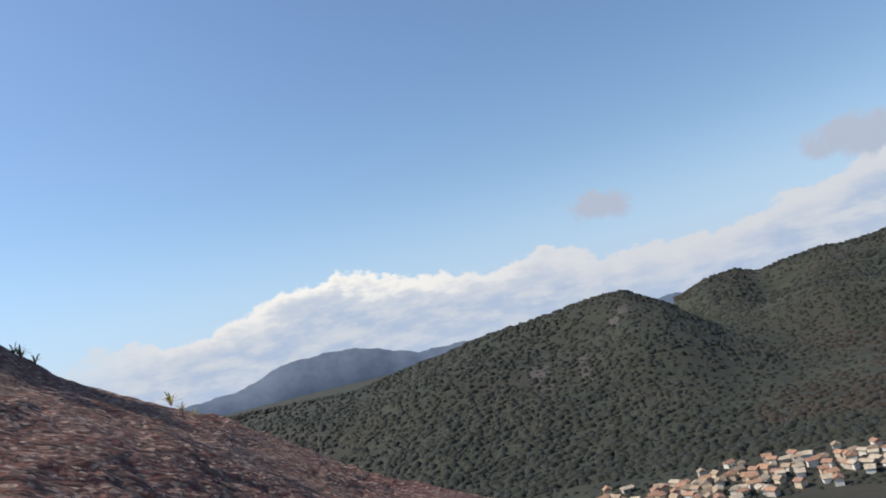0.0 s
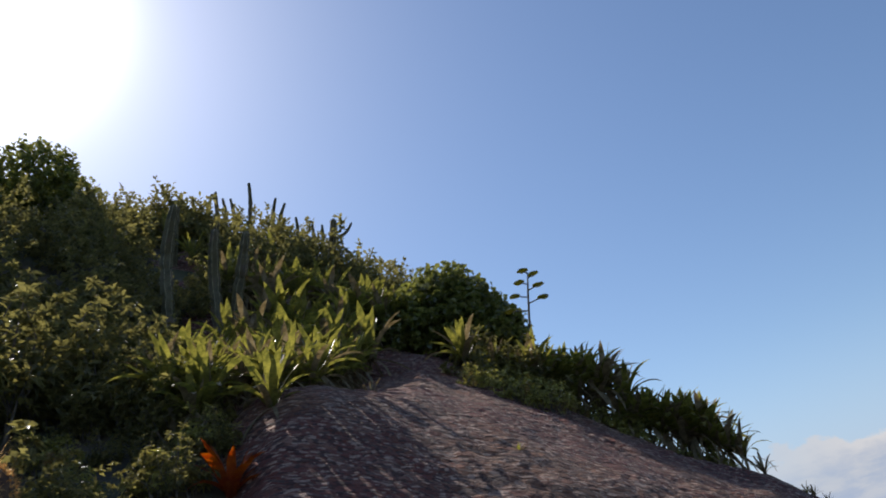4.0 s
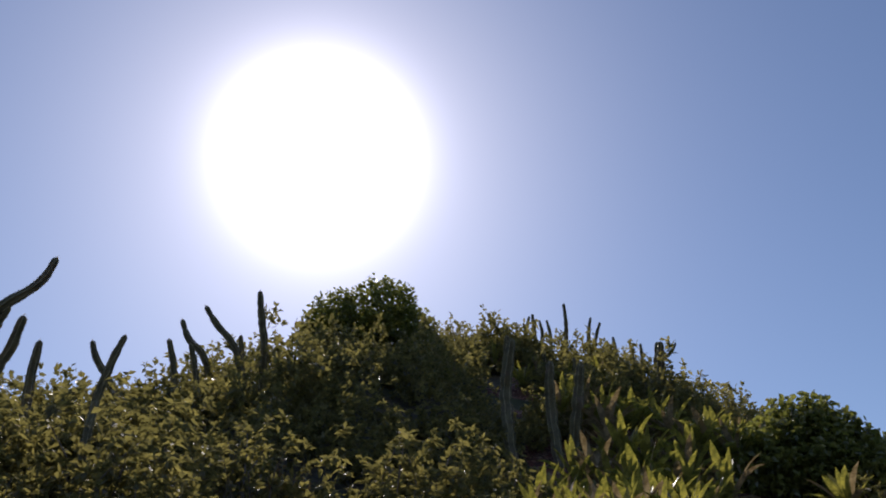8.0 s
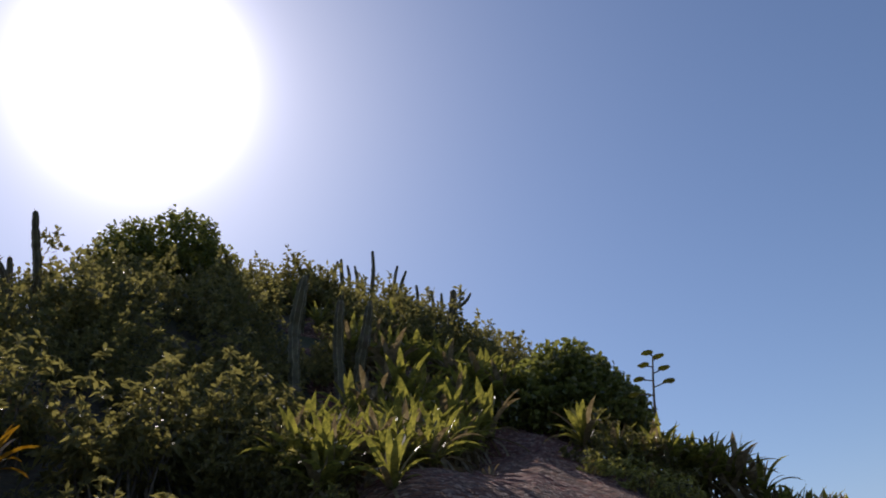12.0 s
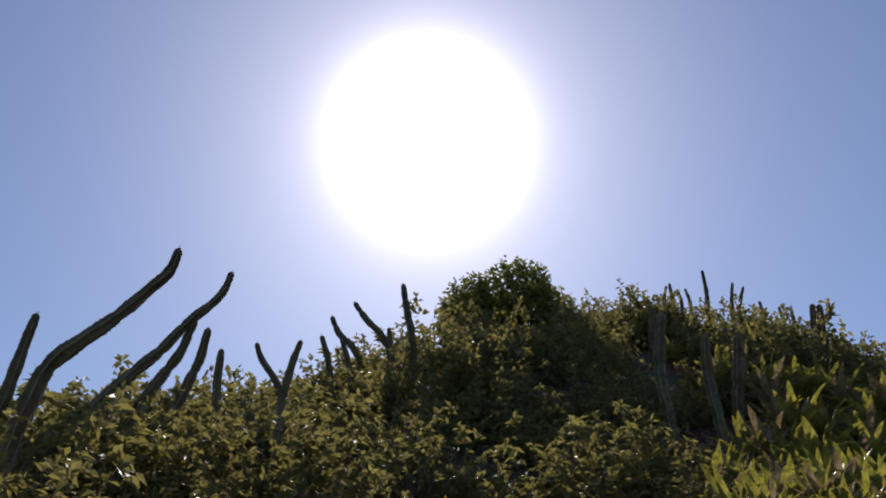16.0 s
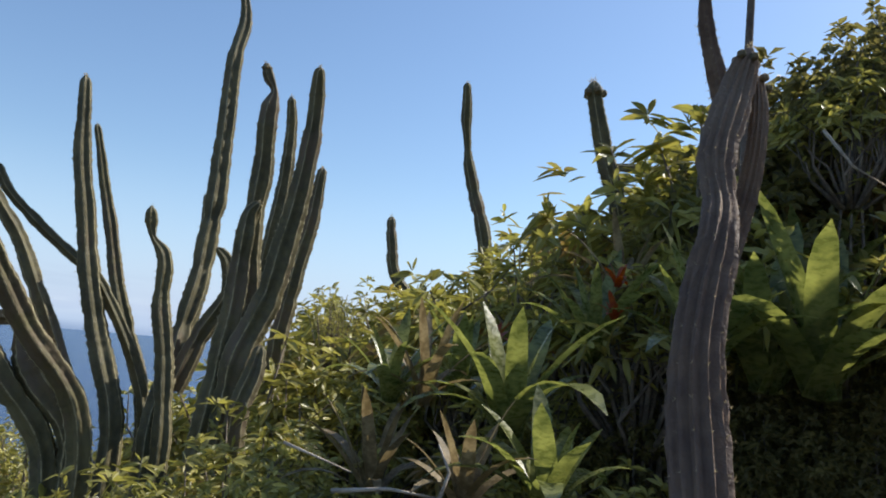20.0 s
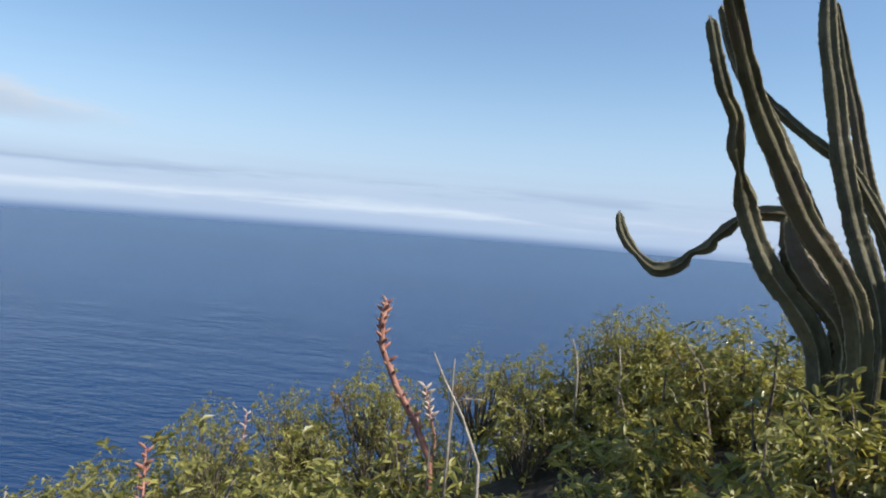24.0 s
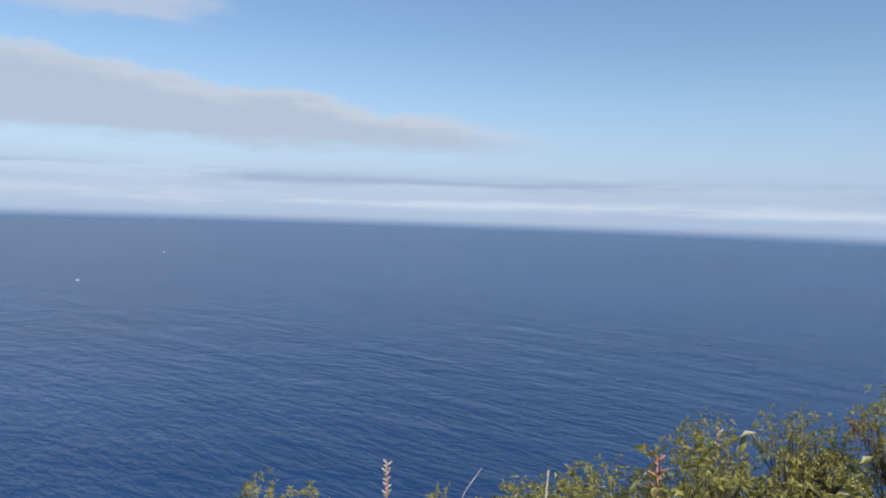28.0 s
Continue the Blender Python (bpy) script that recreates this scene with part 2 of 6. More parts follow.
M_SPINE = surface("cactus spine", (0.24, 0.19, 0.11), (0.46, 0.38, 0.24), 30.0, 0.7, 0.0, through=0.3, island=0.5)
M_SPINE_GOLD = surface("golden cactus spine", (0.45, 0.27, 0.10), (0.72, 0.50, 0.24), 30.0, 0.6, 0.0, through=0.5, island=0.5)
M_BUD = surface("cactus bud", (0.10, 0.08, 0.035), (0.2, 0.15, 0.07), 30.0, 0.7, 0.3)
M_STALK = surface("dry flower stalk", (0.10, 0.075, 0.06), (0.2, 0.16, 0.12), 20.0, 0.85, 0.4)
M_TWIG_PALE = surface("bleached twig", (0.26, 0.22, 0.17), (0.50, 0.44, 0.36), 25.0, 0.9, 0.4)
M_STALK_RED = surface("red flower stalk", (0.30, 0.105, 0.072), (0.47, 0.25, 0.17), 25.0, 0.6, 0.3)
M_PALE = surface("pale pod", (0.42, 0.34, 0.28), (0.62, 0.52, 0.44), 30.0, 0.7, 0.2)
M_SOIL = surface("leaf litter soil", (0.035, 0.03, 0.018), (0.11, 0.085, 0.05), 1.2, 0.95, 0.8, 9.0, third=(0.05, 0.06, 0.02), depth=0.05)


def rock_material():
    mat = bpy.data.materials.new("lichen rock")
    mat.use_nodes = True
    n = Nodes(mat.node_tree)
    plain = n.add("ShaderNodeTexCoord").outputs["Object"]
    lie = n.add("ShaderNodeMapping", vector_type="TEXTURE")
    n.put(lie.inputs[0], plain)
    lie.inputs["Rotation"].default_value[2] = radians(35)
    lie.inputs["Scale"].default_value = (2.6, 1.0, 1.0)
    at = lie.outputs[0]
    big, mid, fine, grit = n.noise(at, 0.8, 5.0, 0.6), n.noise(at, 5.0, 5.0, 0.65), n.noise(at, 24.0, 5.0, 0.65), n.noise(at, 90.0, 3.0)
    warp = n.add("ShaderNodeTexNoise")
    n.put(warp.inputs["Vector"], at)
    warp.inputs["Scale"].default_value = 9.0
    shift = n.add("ShaderNodeVectorMath", operation="MULTIPLY_ADD")
    n.put(shift.inputs[0], warp.outputs["Color"])
    shift.inputs[1].default_value = (0.07, 0.07, 0.07)
    n.put(shift.inputs[2], at)
    flake = n.add("ShaderNodeTexVoronoi")
    n.put(flake.inputs["Vector"], shift.outputs[0])
    flake.inputs["Scale"].default_value = 24.0
    pick = n.add("ShaderNodeSeparateColor")
    n.put(pick.inputs[0], flake.outputs["Color"])
    small = n.add("ShaderNodeTexVoronoi")
    n.put(small.inputs["Vector"], shift.outputs[0])
    small.inputs["Scale"].default_value = 62.0
    tiny = n.add("ShaderNodeSeparateColor")
    n.put(tiny.inputs[0], small.outputs["Color"])
    stone = n.mix(n.smooth(mid, 0.35, 0.65), (0.15, 0.058, 0.030, 1), (0.31, 0.148, 0.075, 1))
    red = n.smooth(n.math("ADD", n.math("MULTIPLY", big, 0.6), n.math("MULTIPLY", mid, 0.4)), 0.41, 0.53)
    colour = n.mix(n.math("MULTIPLY", red, 0.82), stone, (0.15, 0.036, 0.028, 1))
    colour = n.mix(n.math("MULTIPLY", n.smooth(pick.outputs[0], 0.55, 0.95), n.smooth(big, 0.62, 0.42, 0.05, 0.45)), colour, (0.42, 0.28, 0.19, 1))
    colour = n.mix(n.math("MULTIPLY", n.smooth(tiny.outputs[1], 0.70, 0.86), 0.85), colour, (0.47, 0.32, 0.235, 1))
    lichen = n.math("MULTIPLY", n.smooth(n.noise(plain, 2.3, 6.0, 0.7), 0.52, 0.66), n.smooth(fine, 0.40, 0.58))
    colour = n.mix(n.math("MULTIPLY", lichen, 0.45), colour, (0.40, 0.34, 0.29, 1))
    # crevice shade put into the colour as scattered dark cells
    colour = n.mix(n.math("MULTIPLY", n.smooth(tiny.outputs[2], 0.44, 0.22), 0.8), colour, (0.055, 0.027, 0.022, 1))
    colour = n.mix(n.math("MULTIPLY", n.smooth(grit, 0.5, 0.38), 0.55), colour, (0.06, 0.032, 0.026, 1))
    b = n.add("ShaderNodeBsdfPrincipled")
    n.put(b.inputs["Base Color"], colour)
    b.inputs["Roughness"].default_value = 0.92
    bm = n.add("ShaderNodeBump")
    bm.inputs["Strength"].default_value, bm.inputs["Distance"].default_value = 1.0, 0.04
    n.put(bm.inputs["Height"], n.math("ADD", n.math("ADD", fine, n.math("MULTIPLY", flake.outputs["Distance"], -0.8)), n.math("MULTIPLY", grit, 0.3)))
    n.put(b.inputs["Normal"], bm.outputs[0])
    n.put(n.add("ShaderNodeOutputMaterial").inputs[0], b.outputs[0])
    return mat


def sea_material():
    mat = bpy.data.materials.new("sea water")
    mat.use_nodes = True
    n = Nodes(mat.node_tree)
    at = n.add("ShaderNodeTexCoord").outputs["Object"]
    stretch = n.add("ShaderNodeMapping")
    n.put(stretch.inputs[0], at)
    stretch.inputs["Rotation"].default_value[2] = radians(25)
    stretch.inputs["Scale"].default_value = (1.0, 2.6, 1.0)
    swell, chop = n.noise(stretch.outputs[0], 0.011, 4.0, 0.6), n.noise(stretch.outputs[0], 0.07, 4.0, 0.6)
    b = n.add("ShaderNodeBsdfPrincipled")
    n.put(b.inputs["Base Color"], n.mix(n.smooth(n.noise(at, 0.0022, 4.0), 0.35, 0.65), (0.007, 0.031, 0.094, 1), (0.011, 0.042, 0.122, 1)))
    b.inputs["Roughness"].default_value = 0.26
    b.inputs["IOR"].default_value = 1.33
    bm = n.add("ShaderNodeBump")
    bm.inputs["Strength"].default_value, bm.inputs["Distance"].default_value = 0.32, 12.0
    n.put(bm.inputs["Height"], n.math("ADD", swell, n.math("MULTIPLY", chop, 0.35)))
    n.put(b.inputs["Normal"], bm.outputs[0])
    n.put(n.add("ShaderNodeOutputMaterial").inputs[0], b.outputs[0])
    return mat


M_ROCK, M_SEA = rock_material(), sea_material()
M_FOREST_FLOOR = surface("forest floor", (0.016, 0.019, 0.009), (0.038, 0.038, 0.020), 0.02, 0.95, 0.5, 0.2, third=(0.034, 0.028, 0.018), depth=1.0)
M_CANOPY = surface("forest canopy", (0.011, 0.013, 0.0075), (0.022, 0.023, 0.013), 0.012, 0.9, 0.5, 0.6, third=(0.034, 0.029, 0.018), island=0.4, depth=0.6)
M_SCAR = surface("bare hill rock", (0.045, 0.036, 0.030), (0.085, 0.068, 0.058), 0.03, 0.95, 0.4, 0.2, depth=1.0)
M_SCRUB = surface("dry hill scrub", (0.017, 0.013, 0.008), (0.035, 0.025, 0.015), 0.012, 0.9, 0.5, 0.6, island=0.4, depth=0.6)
HOUSE_WALLS = [surface("house wall", tuple(0.72 * v for v in c), c, 0.6, 0.85, 0.1) for c in ((0.78, 0.75, 0.70), (0.66, 0.52, 0.36), (0.5, 0.42, 0.34), (0.72, 0.66, 0.56))]
HOUSE_ROOFS = [surface("house roof", tuple(0.65 * v for v in c), c, 0.4, 0.85, 0.3) for c in ((0.44, 0.25, 0.15), (0.40, 0.29, 0.19), (0.52, 0.42, 0.30), (0.36, 0.20, 0.13))]

# ---- building helpers ----
def mesh_of(name, verts, faces, material, smooth=False):
    me = bpy.data.meshes.new(name)
    me.from_pydata(verts if isinstance(verts, list) else verts.tolist(), [], faces if isinstance(faces, list) else faces.tolist())
    me.materials.append(material)
    if smooth:
        me.polygons.foreach_set("use_smooth", [True] * len(me.polygons))
    me.update()
    return me


def part_of(name, me, parent, label=""):
    ob = new(name, me)
    ob.parent = parent
    if label:
        tagged(ob, label)
    return ob


def thing(name, at, label, category, group=""):
    ob = new(name)
    ob.empty_display_size = 0.1
    ob.matrix_basis = at if isinstance(at, Matrix) else Matrix.Translation(at)
    return tagged(ob, label, category, group)


def smoothstep(a, b, x):
    s = np.clip((x - a) / (b - a), 0, 1)
    return s * s * (3 - 2 * s)


# ---- the lie of the land ----
# heights along rays from the standing place: bearing in degrees to the west of north, then the height at each radius
CX, CY = -0.42, -0.98
RADII = (1.1, 2.8, 4.5, 7.5, 13.0, 22.0, 84.0)
RAYS = (
    (-60, -2.20, -2.80, -4.30, -9.00, -18.00),
    (-5, -1.49, -1.19, -1.53, -6.13, -15.00),
    (4, -1.05, -0.81, -0.96, -4.74, -12.32),
    (9, -0.70, -0.51, -0.52, -3.60, -10.28),
    (13, -0.44, -0.26, -0.17, -2.77, -8.88),
    (17, -0.34, -0.03, 0.12, -2.07, -8.00),
    (21, -0.36, 0.18, 0.41, -1.22, -6.89),
    (25, -0.32, 0.43, 0.89, -0.28, -5.43),
    (29, -0.20, 0.66, 1.14, 0.52, -4.29),
    (33, -0.09, 0.86, 1.52, 1.25, -1.86),
    (37, 0.01, 1.03, 1.92, 2.06, 0.00),
    (41, 0.07, 1.17, 2.33, 3.23, 2.57),
    (46, 0.16, 1.34, 2.68, 4.75, 6.00),
    (52, 0.26, 1.52, 2.63, 6.14, 7.56),
    (58, 0.29, 1.59, 2.84, 7.06, 9.79),
    (63, 0.25, 1.55, 2.90, 7.50, 11.00),
    (77, 0.15, 1.30, 3.60, 8.30, 9.50),
    (95, 0.50, 2.00, 3.50, 5.60, 7.00),
    (112, 1.20, 1.90, 3.20, 4.50, 4.00),
    (127, 1.05, 1.50, 2.10, 2.00, -1.00),
    (140, 0.85, 0.70, 0.60, -0.30, -4.00),
    (160, 0.00, 0.10, -0.50, -3.00, -8.00),
    (178, -0.25, -0.32, -1.50, -5.00, -11.00),
    (190, -0.45, -0.72, -2.20, -6.00, -12.50),
    (205, -0.70, -0.98, -2.50, -6.50, -13.00),
    (222, -1.00, -1.45, -2.80, -6.80, -13.50),
)
_b = np.array([r[0] for r in RAYS] + [RAYS[0][0] + 360.0])
_h = np.array([(-1.25, *r[1:], r[5] - 40.0) for r in (*RAYS, RAYS[0])])
_lr = np.log(np.array(RADII))


def near_height(x, y):
    dx, dy = np.asarray(x, float) - CX, np.asarray(y, float) - CY
    r = np.clip(np.hypot(dx, dy), 0.5, 84.0)
    bear = (np.degrees(np.arctan2(-dx, dy)) + 60.0) % 360.0 - 60.0
    i = np.clip(np.searchsorted(_b, bear, side="right") - 1, 0, len(_b) - 2)
    a = (bear - _b[i]) / (_b[i + 1] - _b[i])
    lr = np.log(r)
    j = np.clip(np.searchsorted(_lr, lr, side="right") - 1, 0, len(_lr) - 2)
    c = np.clip((lr - _lr[j]) / (_lr[j + 1] - _lr[j]), 0, 1)
    lo, hi = _h[i, j] * (1 - c) + _h[i, j + 1] * c, _h[i + 1, j] * (1 - c) + _h[i + 1, j + 1] * c
    return lo * (1 - a) + hi * a


def height(x, y):
    return float(near_height(x, y))


SEA_Z = -130.0


def ripple(x, y, size, seed):
    """Soft waves of many directions, as a cheap uneven surface, about -1 to 1."""
    rs = np.random.RandomState(seed)
    total = 0
    for _ in range(9):
        a, k, p = rs.uniform(0, 6.28), rs.uniform(0.6, 2.1) / size, rs.uniform(0, 6.28)
        total = total + np.sin(k * (x * math.cos(a) + y * math.sin(a)) + p)
    return total / 4.0


def far_height(x, y):
    """Valley, wooded hills inland, and a drop to the sea on the other sides."""
    r = np.hypot(x, y)
    az = np.degrees(np.arctan2(x, y))
    inland = smoothstep(-75, -40, az) * smoothstep(85, 62, az)
    floor = -126.0 + 3 * ripple(x, y, 160, 3)
    # front ridge: the angle at which its crest shows, by azimuth
    crest = np.interp(az, (-60, -16, -8, -3, 4, 9, 13.5, 16, 20, 26, 90), (-2.0, -2.0, -2.4, -1.5, -0.9, -0.45, -0.05, -1.0, -3.6, -5.5, -6.0))
    where = 1450 + 120 * np.sin(az / 9.0)
    peak = where * np.tan(np.radians(crest)) - floor
    up = smoothstep(0, 1, (r - 560 - 10 * (az < -2) * np.abs(az + 2)) / (where - 560)) ** 0.85
    ridge = floor + peak * np.where(r < where, up, smoothstep(where + 900, where, r))
    crest2 = np.interp(az, (8, 14, 17.5, 19.5, 21.5, 23, 27.5, 31, 40, 90), (-4.0, -2.6, -1.6, -0.6, -0.45, -0.95, 0.35, 0.25, 0.8, 0.5))
    where2 = 2300 + 150 * np.cos(az / 7.0)
    peak2 = where2 * np.tan(np.radians(crest2)) - floor
    up2 = smoothstep(0, 1, (r - 900) / (where2 - 900))
    ridge2 = floor + peak2 * np.where(r < where2, up2, smoothstep(where2 + 1200, where2, r))
    folds = ripple(x, y, 210, 5) * 26 + ripple(x, y, 80, 6) * 11
    steep = np.clip((r - 600) / 500, 0, 1) * np.clip(1.0 - smoothstep(0.9, 1.0, r / where) * (az < 17), 0.15, 1)
    land = np.maximum(ridge, ridge2) + folds * steep * (r < 3200)
    land = np.maximum(np.where(r > 3600, -129.0, land), -127.5)
    sea = SEA_Z - 25.0
    return land * inland + sea * (1 - inland)


def land_height(x, y):
    r = np.hypot(x - CX, y - CY)
    near = near_height(x, y) + np.minimum((84.0 - np.maximum(r, 84.0)) * 0.36, 0)
    t = smoothstep(60, 420, r)
    far = far_height(x, y)
    return np.maximum(near, far) * (1 - t) + far * t


def make_ground():
    rings = np.concatenate([[0.004], np.linspace(0.3, 30, 90), np.geomspace(31, 4950, 120)])
    az = np.radians(np.arange(0, 360, 0.75))
    rr, aa = np.meshgrid(rings, az, indexing="ij")
    x, y = CX + rr * np.sin(aa), CY + rr * np.cos(aa)
    z = land_height(x, y)
    z = z + np.where(rr < 40, 0.05 * ripple(x, y, 0.5, 8), 0) - 0.06
    bear = np.degrees(-aa) % 360
    turn = (bear + 120) % 360 - 120
    slab = smoothstep(64, 54, turn) * smoothstep(-46, -34, turn) * smoothstep(18, 15, rr) * smoothstep(0.3, 1.0, rr)
    z = z - 0.2 * slab
    nr, na = rr.shape
    v = np.stack([x, y, z], -1).reshape(-1, 3)
    i, j = np.meshgrid(np.arange(nr - 1), np.arange(na), indexing="ij")
    k = (j + 1) % na
    f = np.stack([i * na + j, i * na + k, (i + 1) * na + k, (i + 1) * na + j], -1).reshape(-1, 4)[:, ::-1]
    me = mesh_of("ground", v, f, M_SOIL, True)
    me.materials.append(M_FOREST_FLOOR)
    far = (i.reshape(-1) > 96).astype(np.int32)
    ra, aa2 = rings[i.reshape(-1)], (np.degrees(az[j.reshape(-1)]) + 180) % 360 - 180
    bare = ((aa2 > 5.0) & (aa2 < 6.4) & (ra > 870) & (ra < 985)) | ((aa2 > 8.4) & (aa2 < 9.4) & (ra > 890) & (ra < 1010)) | ((np.abs(aa2 - 12.2 - (ra - 1130) * 0.012) < 0.5) & (ra > 1080) & (ra < 1190))
    me.materials.append(M_SCAR)
    far[bare] = 2
    me.polygons.foreach_set("material_index", far)
    tagged(new("ground", me), "dark littered soil running out to wooded hills", "ground", kind="structure")


make_ground()


def make_rock():
    bear = np.radians(np.linspace(-50, 76, 640))
    rr = np.geomspace(0.45, 18, 500)
    r, b = np.meshgrid(rr, bear, indexing="ij")
    x, y = CX - r * np.sin(b), CY + r * np.cos(b)
    z = near_height(x, y)
    bump = np.empty(x.size)
    for i, (px, py) in enumerate(zip(x.ravel(), y.ravel())):
        q = noise.noise((px * 1.7, py * 1.7, 9))
        ux, uy = 0.42 * (px * 0.819 + py * 0.574), -px * 0.574 + py * 0.819
        wx, wy = ux + 0.03 * noise.noise((px * 7, py * 7, 4)), uy + 0.03 * noise.noise((px * 7, py * 7, 5))
        # broken plates of two sizes, tilted and stepped
        plate = noise.cell_vector((wx * 11, wy * 11, 1))
        flake = noise.cell_vector((wx * 27, wy * 27, 2))
        rough = noise.noise((ux * 17, uy * 17, 2)) + 0.6 * noise.noise((ux * 39, uy * 39, 7))
        bump[i] = 0.05 * noise.noise((px * 0.9, py * 0.9, 0)) + 0.03 * noise.noise((px * 3.6, py * 3.6, 3)) + (0.6 + q) * (0.022 * rough + 0.018 * plate[0] + 0.013 * flake[0])
    hump = np.exp(-(((x + 4.25) / 0.75) ** 2 + ((y - 1.85) / 0.7) ** 2))
    z = z + bump.reshape(x.shape) * (1 - 0.7 * hump) + 0.2 * hump
    wander = 5 * ripple(x, y, 0.9, 14) + 3 * ripple(x, y, 0.3, 15)
    edge = smoothstep(72, 58, np.degrees(b) + wander) * smoothstep(-50, -34, np.degrees(b) + wander) * smoothstep(18, 14, r) * smoothstep(0.45, 1.0, r)
    z = z - 0.45 * (1 - edge)
    nr, nb = r.shape
    i, j = np.meshgrid(np.arange(nr - 1), np.arange(nb - 1), indexing="ij")
    f = np.stack([i * nb + j, i * nb + j + 1, (i + 1) * nb + j + 1, (i + 1) * nb + j], -1).reshape(-1, 4)
    me = mesh_of("rock_slab", np.stack([x, y, z], -1).reshape(-1, 3), f, M_ROCK, True)
    tagged(new("rock_slab", me), "reddish brown lichen-covered bare rock slope", "rock", kind="structure")


make_rock()


def make_sea():
    rings = np.geomspace(60, 4995, 40)
    az = np.radians(np.arange(0, 360, 1.0))
    r, a = np.meshgrid(rings, az, indexing="ij")
    v = np.stack([r * np.sin(a), r * np.cos(a), np.full(r.shape, SEA_Z)], -1).reshape(-1, 3)
    na = len(az)
    i, j = np.meshgrid(np.arange(len(rings) - 1), np.arange(na), indexing="ij")
    k = (j + 1) % na
    f = np.stack([i * na + j, i * na + k, (i + 1) * na + k, (i + 1) * na + j], -1).reshape(-1, 4)[:, ::-1]
    tagged(new("water", mesh_of("water", v, f, M_SEA)), "deep blue rippled open sea", "sea", kind="structure")


make_sea()


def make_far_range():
    """The mountains behind the wooded hills, their blue haze painted into the colour."""
    az = np.linspace(-45, 40, 240)
    el = np.interp(az, (-45, -30, -20.6, -16, -12.8, -9, -6.8, -2.7, 1.8, 6.6, 10, 15, 17.2, 20, 24, 40),
                   (-1.2, -0.6, -0.5, -0.2, 0.95, 1.05, 0.8, -0.5, -0.55, -0.5, -0.9, -0.8, -0.7, -0.9, -0.4, -0.6))
    el = el + 0.05 * np.sin(az * 3.1) + 0.03 * np.sin(az * 7.7 + 1)
    v, f = [], []
    for d, drop in ((4400, -129.0), (4550, None), (4800, -129.0)):
        for a, e in zip(az, el):
            z = drop if drop is not None else d * math.tan(radians(e))
            v.append((d * math.sin(radians(a)), d * math.cos(radians(a)), z))
    n = len(az)
    for k in range(2):
        for j in range(n - 1):
            f.append((k * n + j, k * n + j + 1, (k + 1) * n + j + 1, (k + 1) * n + j))
    # blue-grey base colour carries the haze of distance
    mat = surface("far mountain in haze blue", (0.10, 0.125, 0.17), (0.135, 0.16, 0.205), 0.004, 1.0, 0.0, gloss=0.0)
    tagged(new("backdrop", mesh_of("backdrop", v, f, mat, True)), "far mountain range with blue haze in its colour", "mountains", kind="structure")


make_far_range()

# ---- plants: shapes ----
def unit(v):
    return v / np.maximum(np.linalg.norm(v, axis=-1, keepdims=True), 1e-9)


def leaf_arrays(base, way, length, width, rs, droop=0.25, wide_at=0.45, fine=False):
    """Folded pointed leaves. Plain ones have five corners and four faces, fine ones nine corners and eight faces and a curve."""
    n = len(base)
    side = unit(np.cross(way, rs.normal(size=(n, 3)) + np.array([0, 0, 1.6])))
    up = np.cross(side, way)
    L, W = length[:, None], width[:, None]
    down = np.array([0, 0, -1.0]) * L * droop
    if not fine:
        mid = base + way * L * wide_at - up * W * 0.18
        left, right = base + way * L * wide_at + side * W * 0.5, base + way * L * wide_at - side * W * 0.5
        v = np.stack([base, left, mid, right, base + way * L + down], 1).reshape(-1, 3)
        f = [[0, 2, 1], [0, 3, 2], [1, 2, 4], [2, 3, 4]]
        return v, ((np.arange(n) * 5)[:, None, None] + np.array(f)[None]).reshape(-1, 3)
    rows = [base]
    for t, w in ((0.22, 0.36), (0.5, 0.5), (0.78, 0.33)):
        c = base + way * L * t + down * t * t
        rows += [c + side * W * w, c - up * W * 0.16, c - side * W * w]
    rows.append(base + way * L + down)
    v = np.stack(rows, 1).reshape(-1, 3)
    f = [[0, 2, 1], [0, 3, 2], [1, 2, 5], [1, 5, 4], [2, 3, 6], [2, 6, 5], [4, 5, 8], [4, 8, 7], [5, 6, 9], [5, 9, 8], [7, 8, 10], [8, 9, 10]]
    return v, ((np.arange(n) * 11)[:, None, None] + np.array(f)[None]).reshape(-1, 3)


def tube(path, radii, sides=5):
    """A tube along a few points: corners and faces as lists."""
    v, f = [], []
    path = [Vector(p) for p in path]
    for i, (p, r) in enumerate(zip(path, radii)):
        d = (path[min(i + 1, len(path) - 1)] - path[max(i - 1, 0)]).normalized()
        a = d.orthogonal().normalized()
        b = d.cross(a)
        for k in range(sides):
            t = 2 * math.pi * k / sides
            v.append(tuple(p + (a * math.cos(t) + b * math.sin(t)) * r))
    for i in range(len(path) - 1):
        for k in range(sides):
            m = (k + 1) % sides
            f.append((i * sides + k, i * sides + m, (i + 1) * sides + m, (i + 1) * sides + k))
    f.append(tuple(range(sides))[::-1])
    f.append(tuple((len(path) - 1) * sides + k for k in range(sides)))
    return v, f


def join(pieces):
    v, f = [], []
    for pv, pf in pieces:
        k = len(v)
        v += pv
        f += [tuple(i + k for i in q) for q in pf]
    return v, f


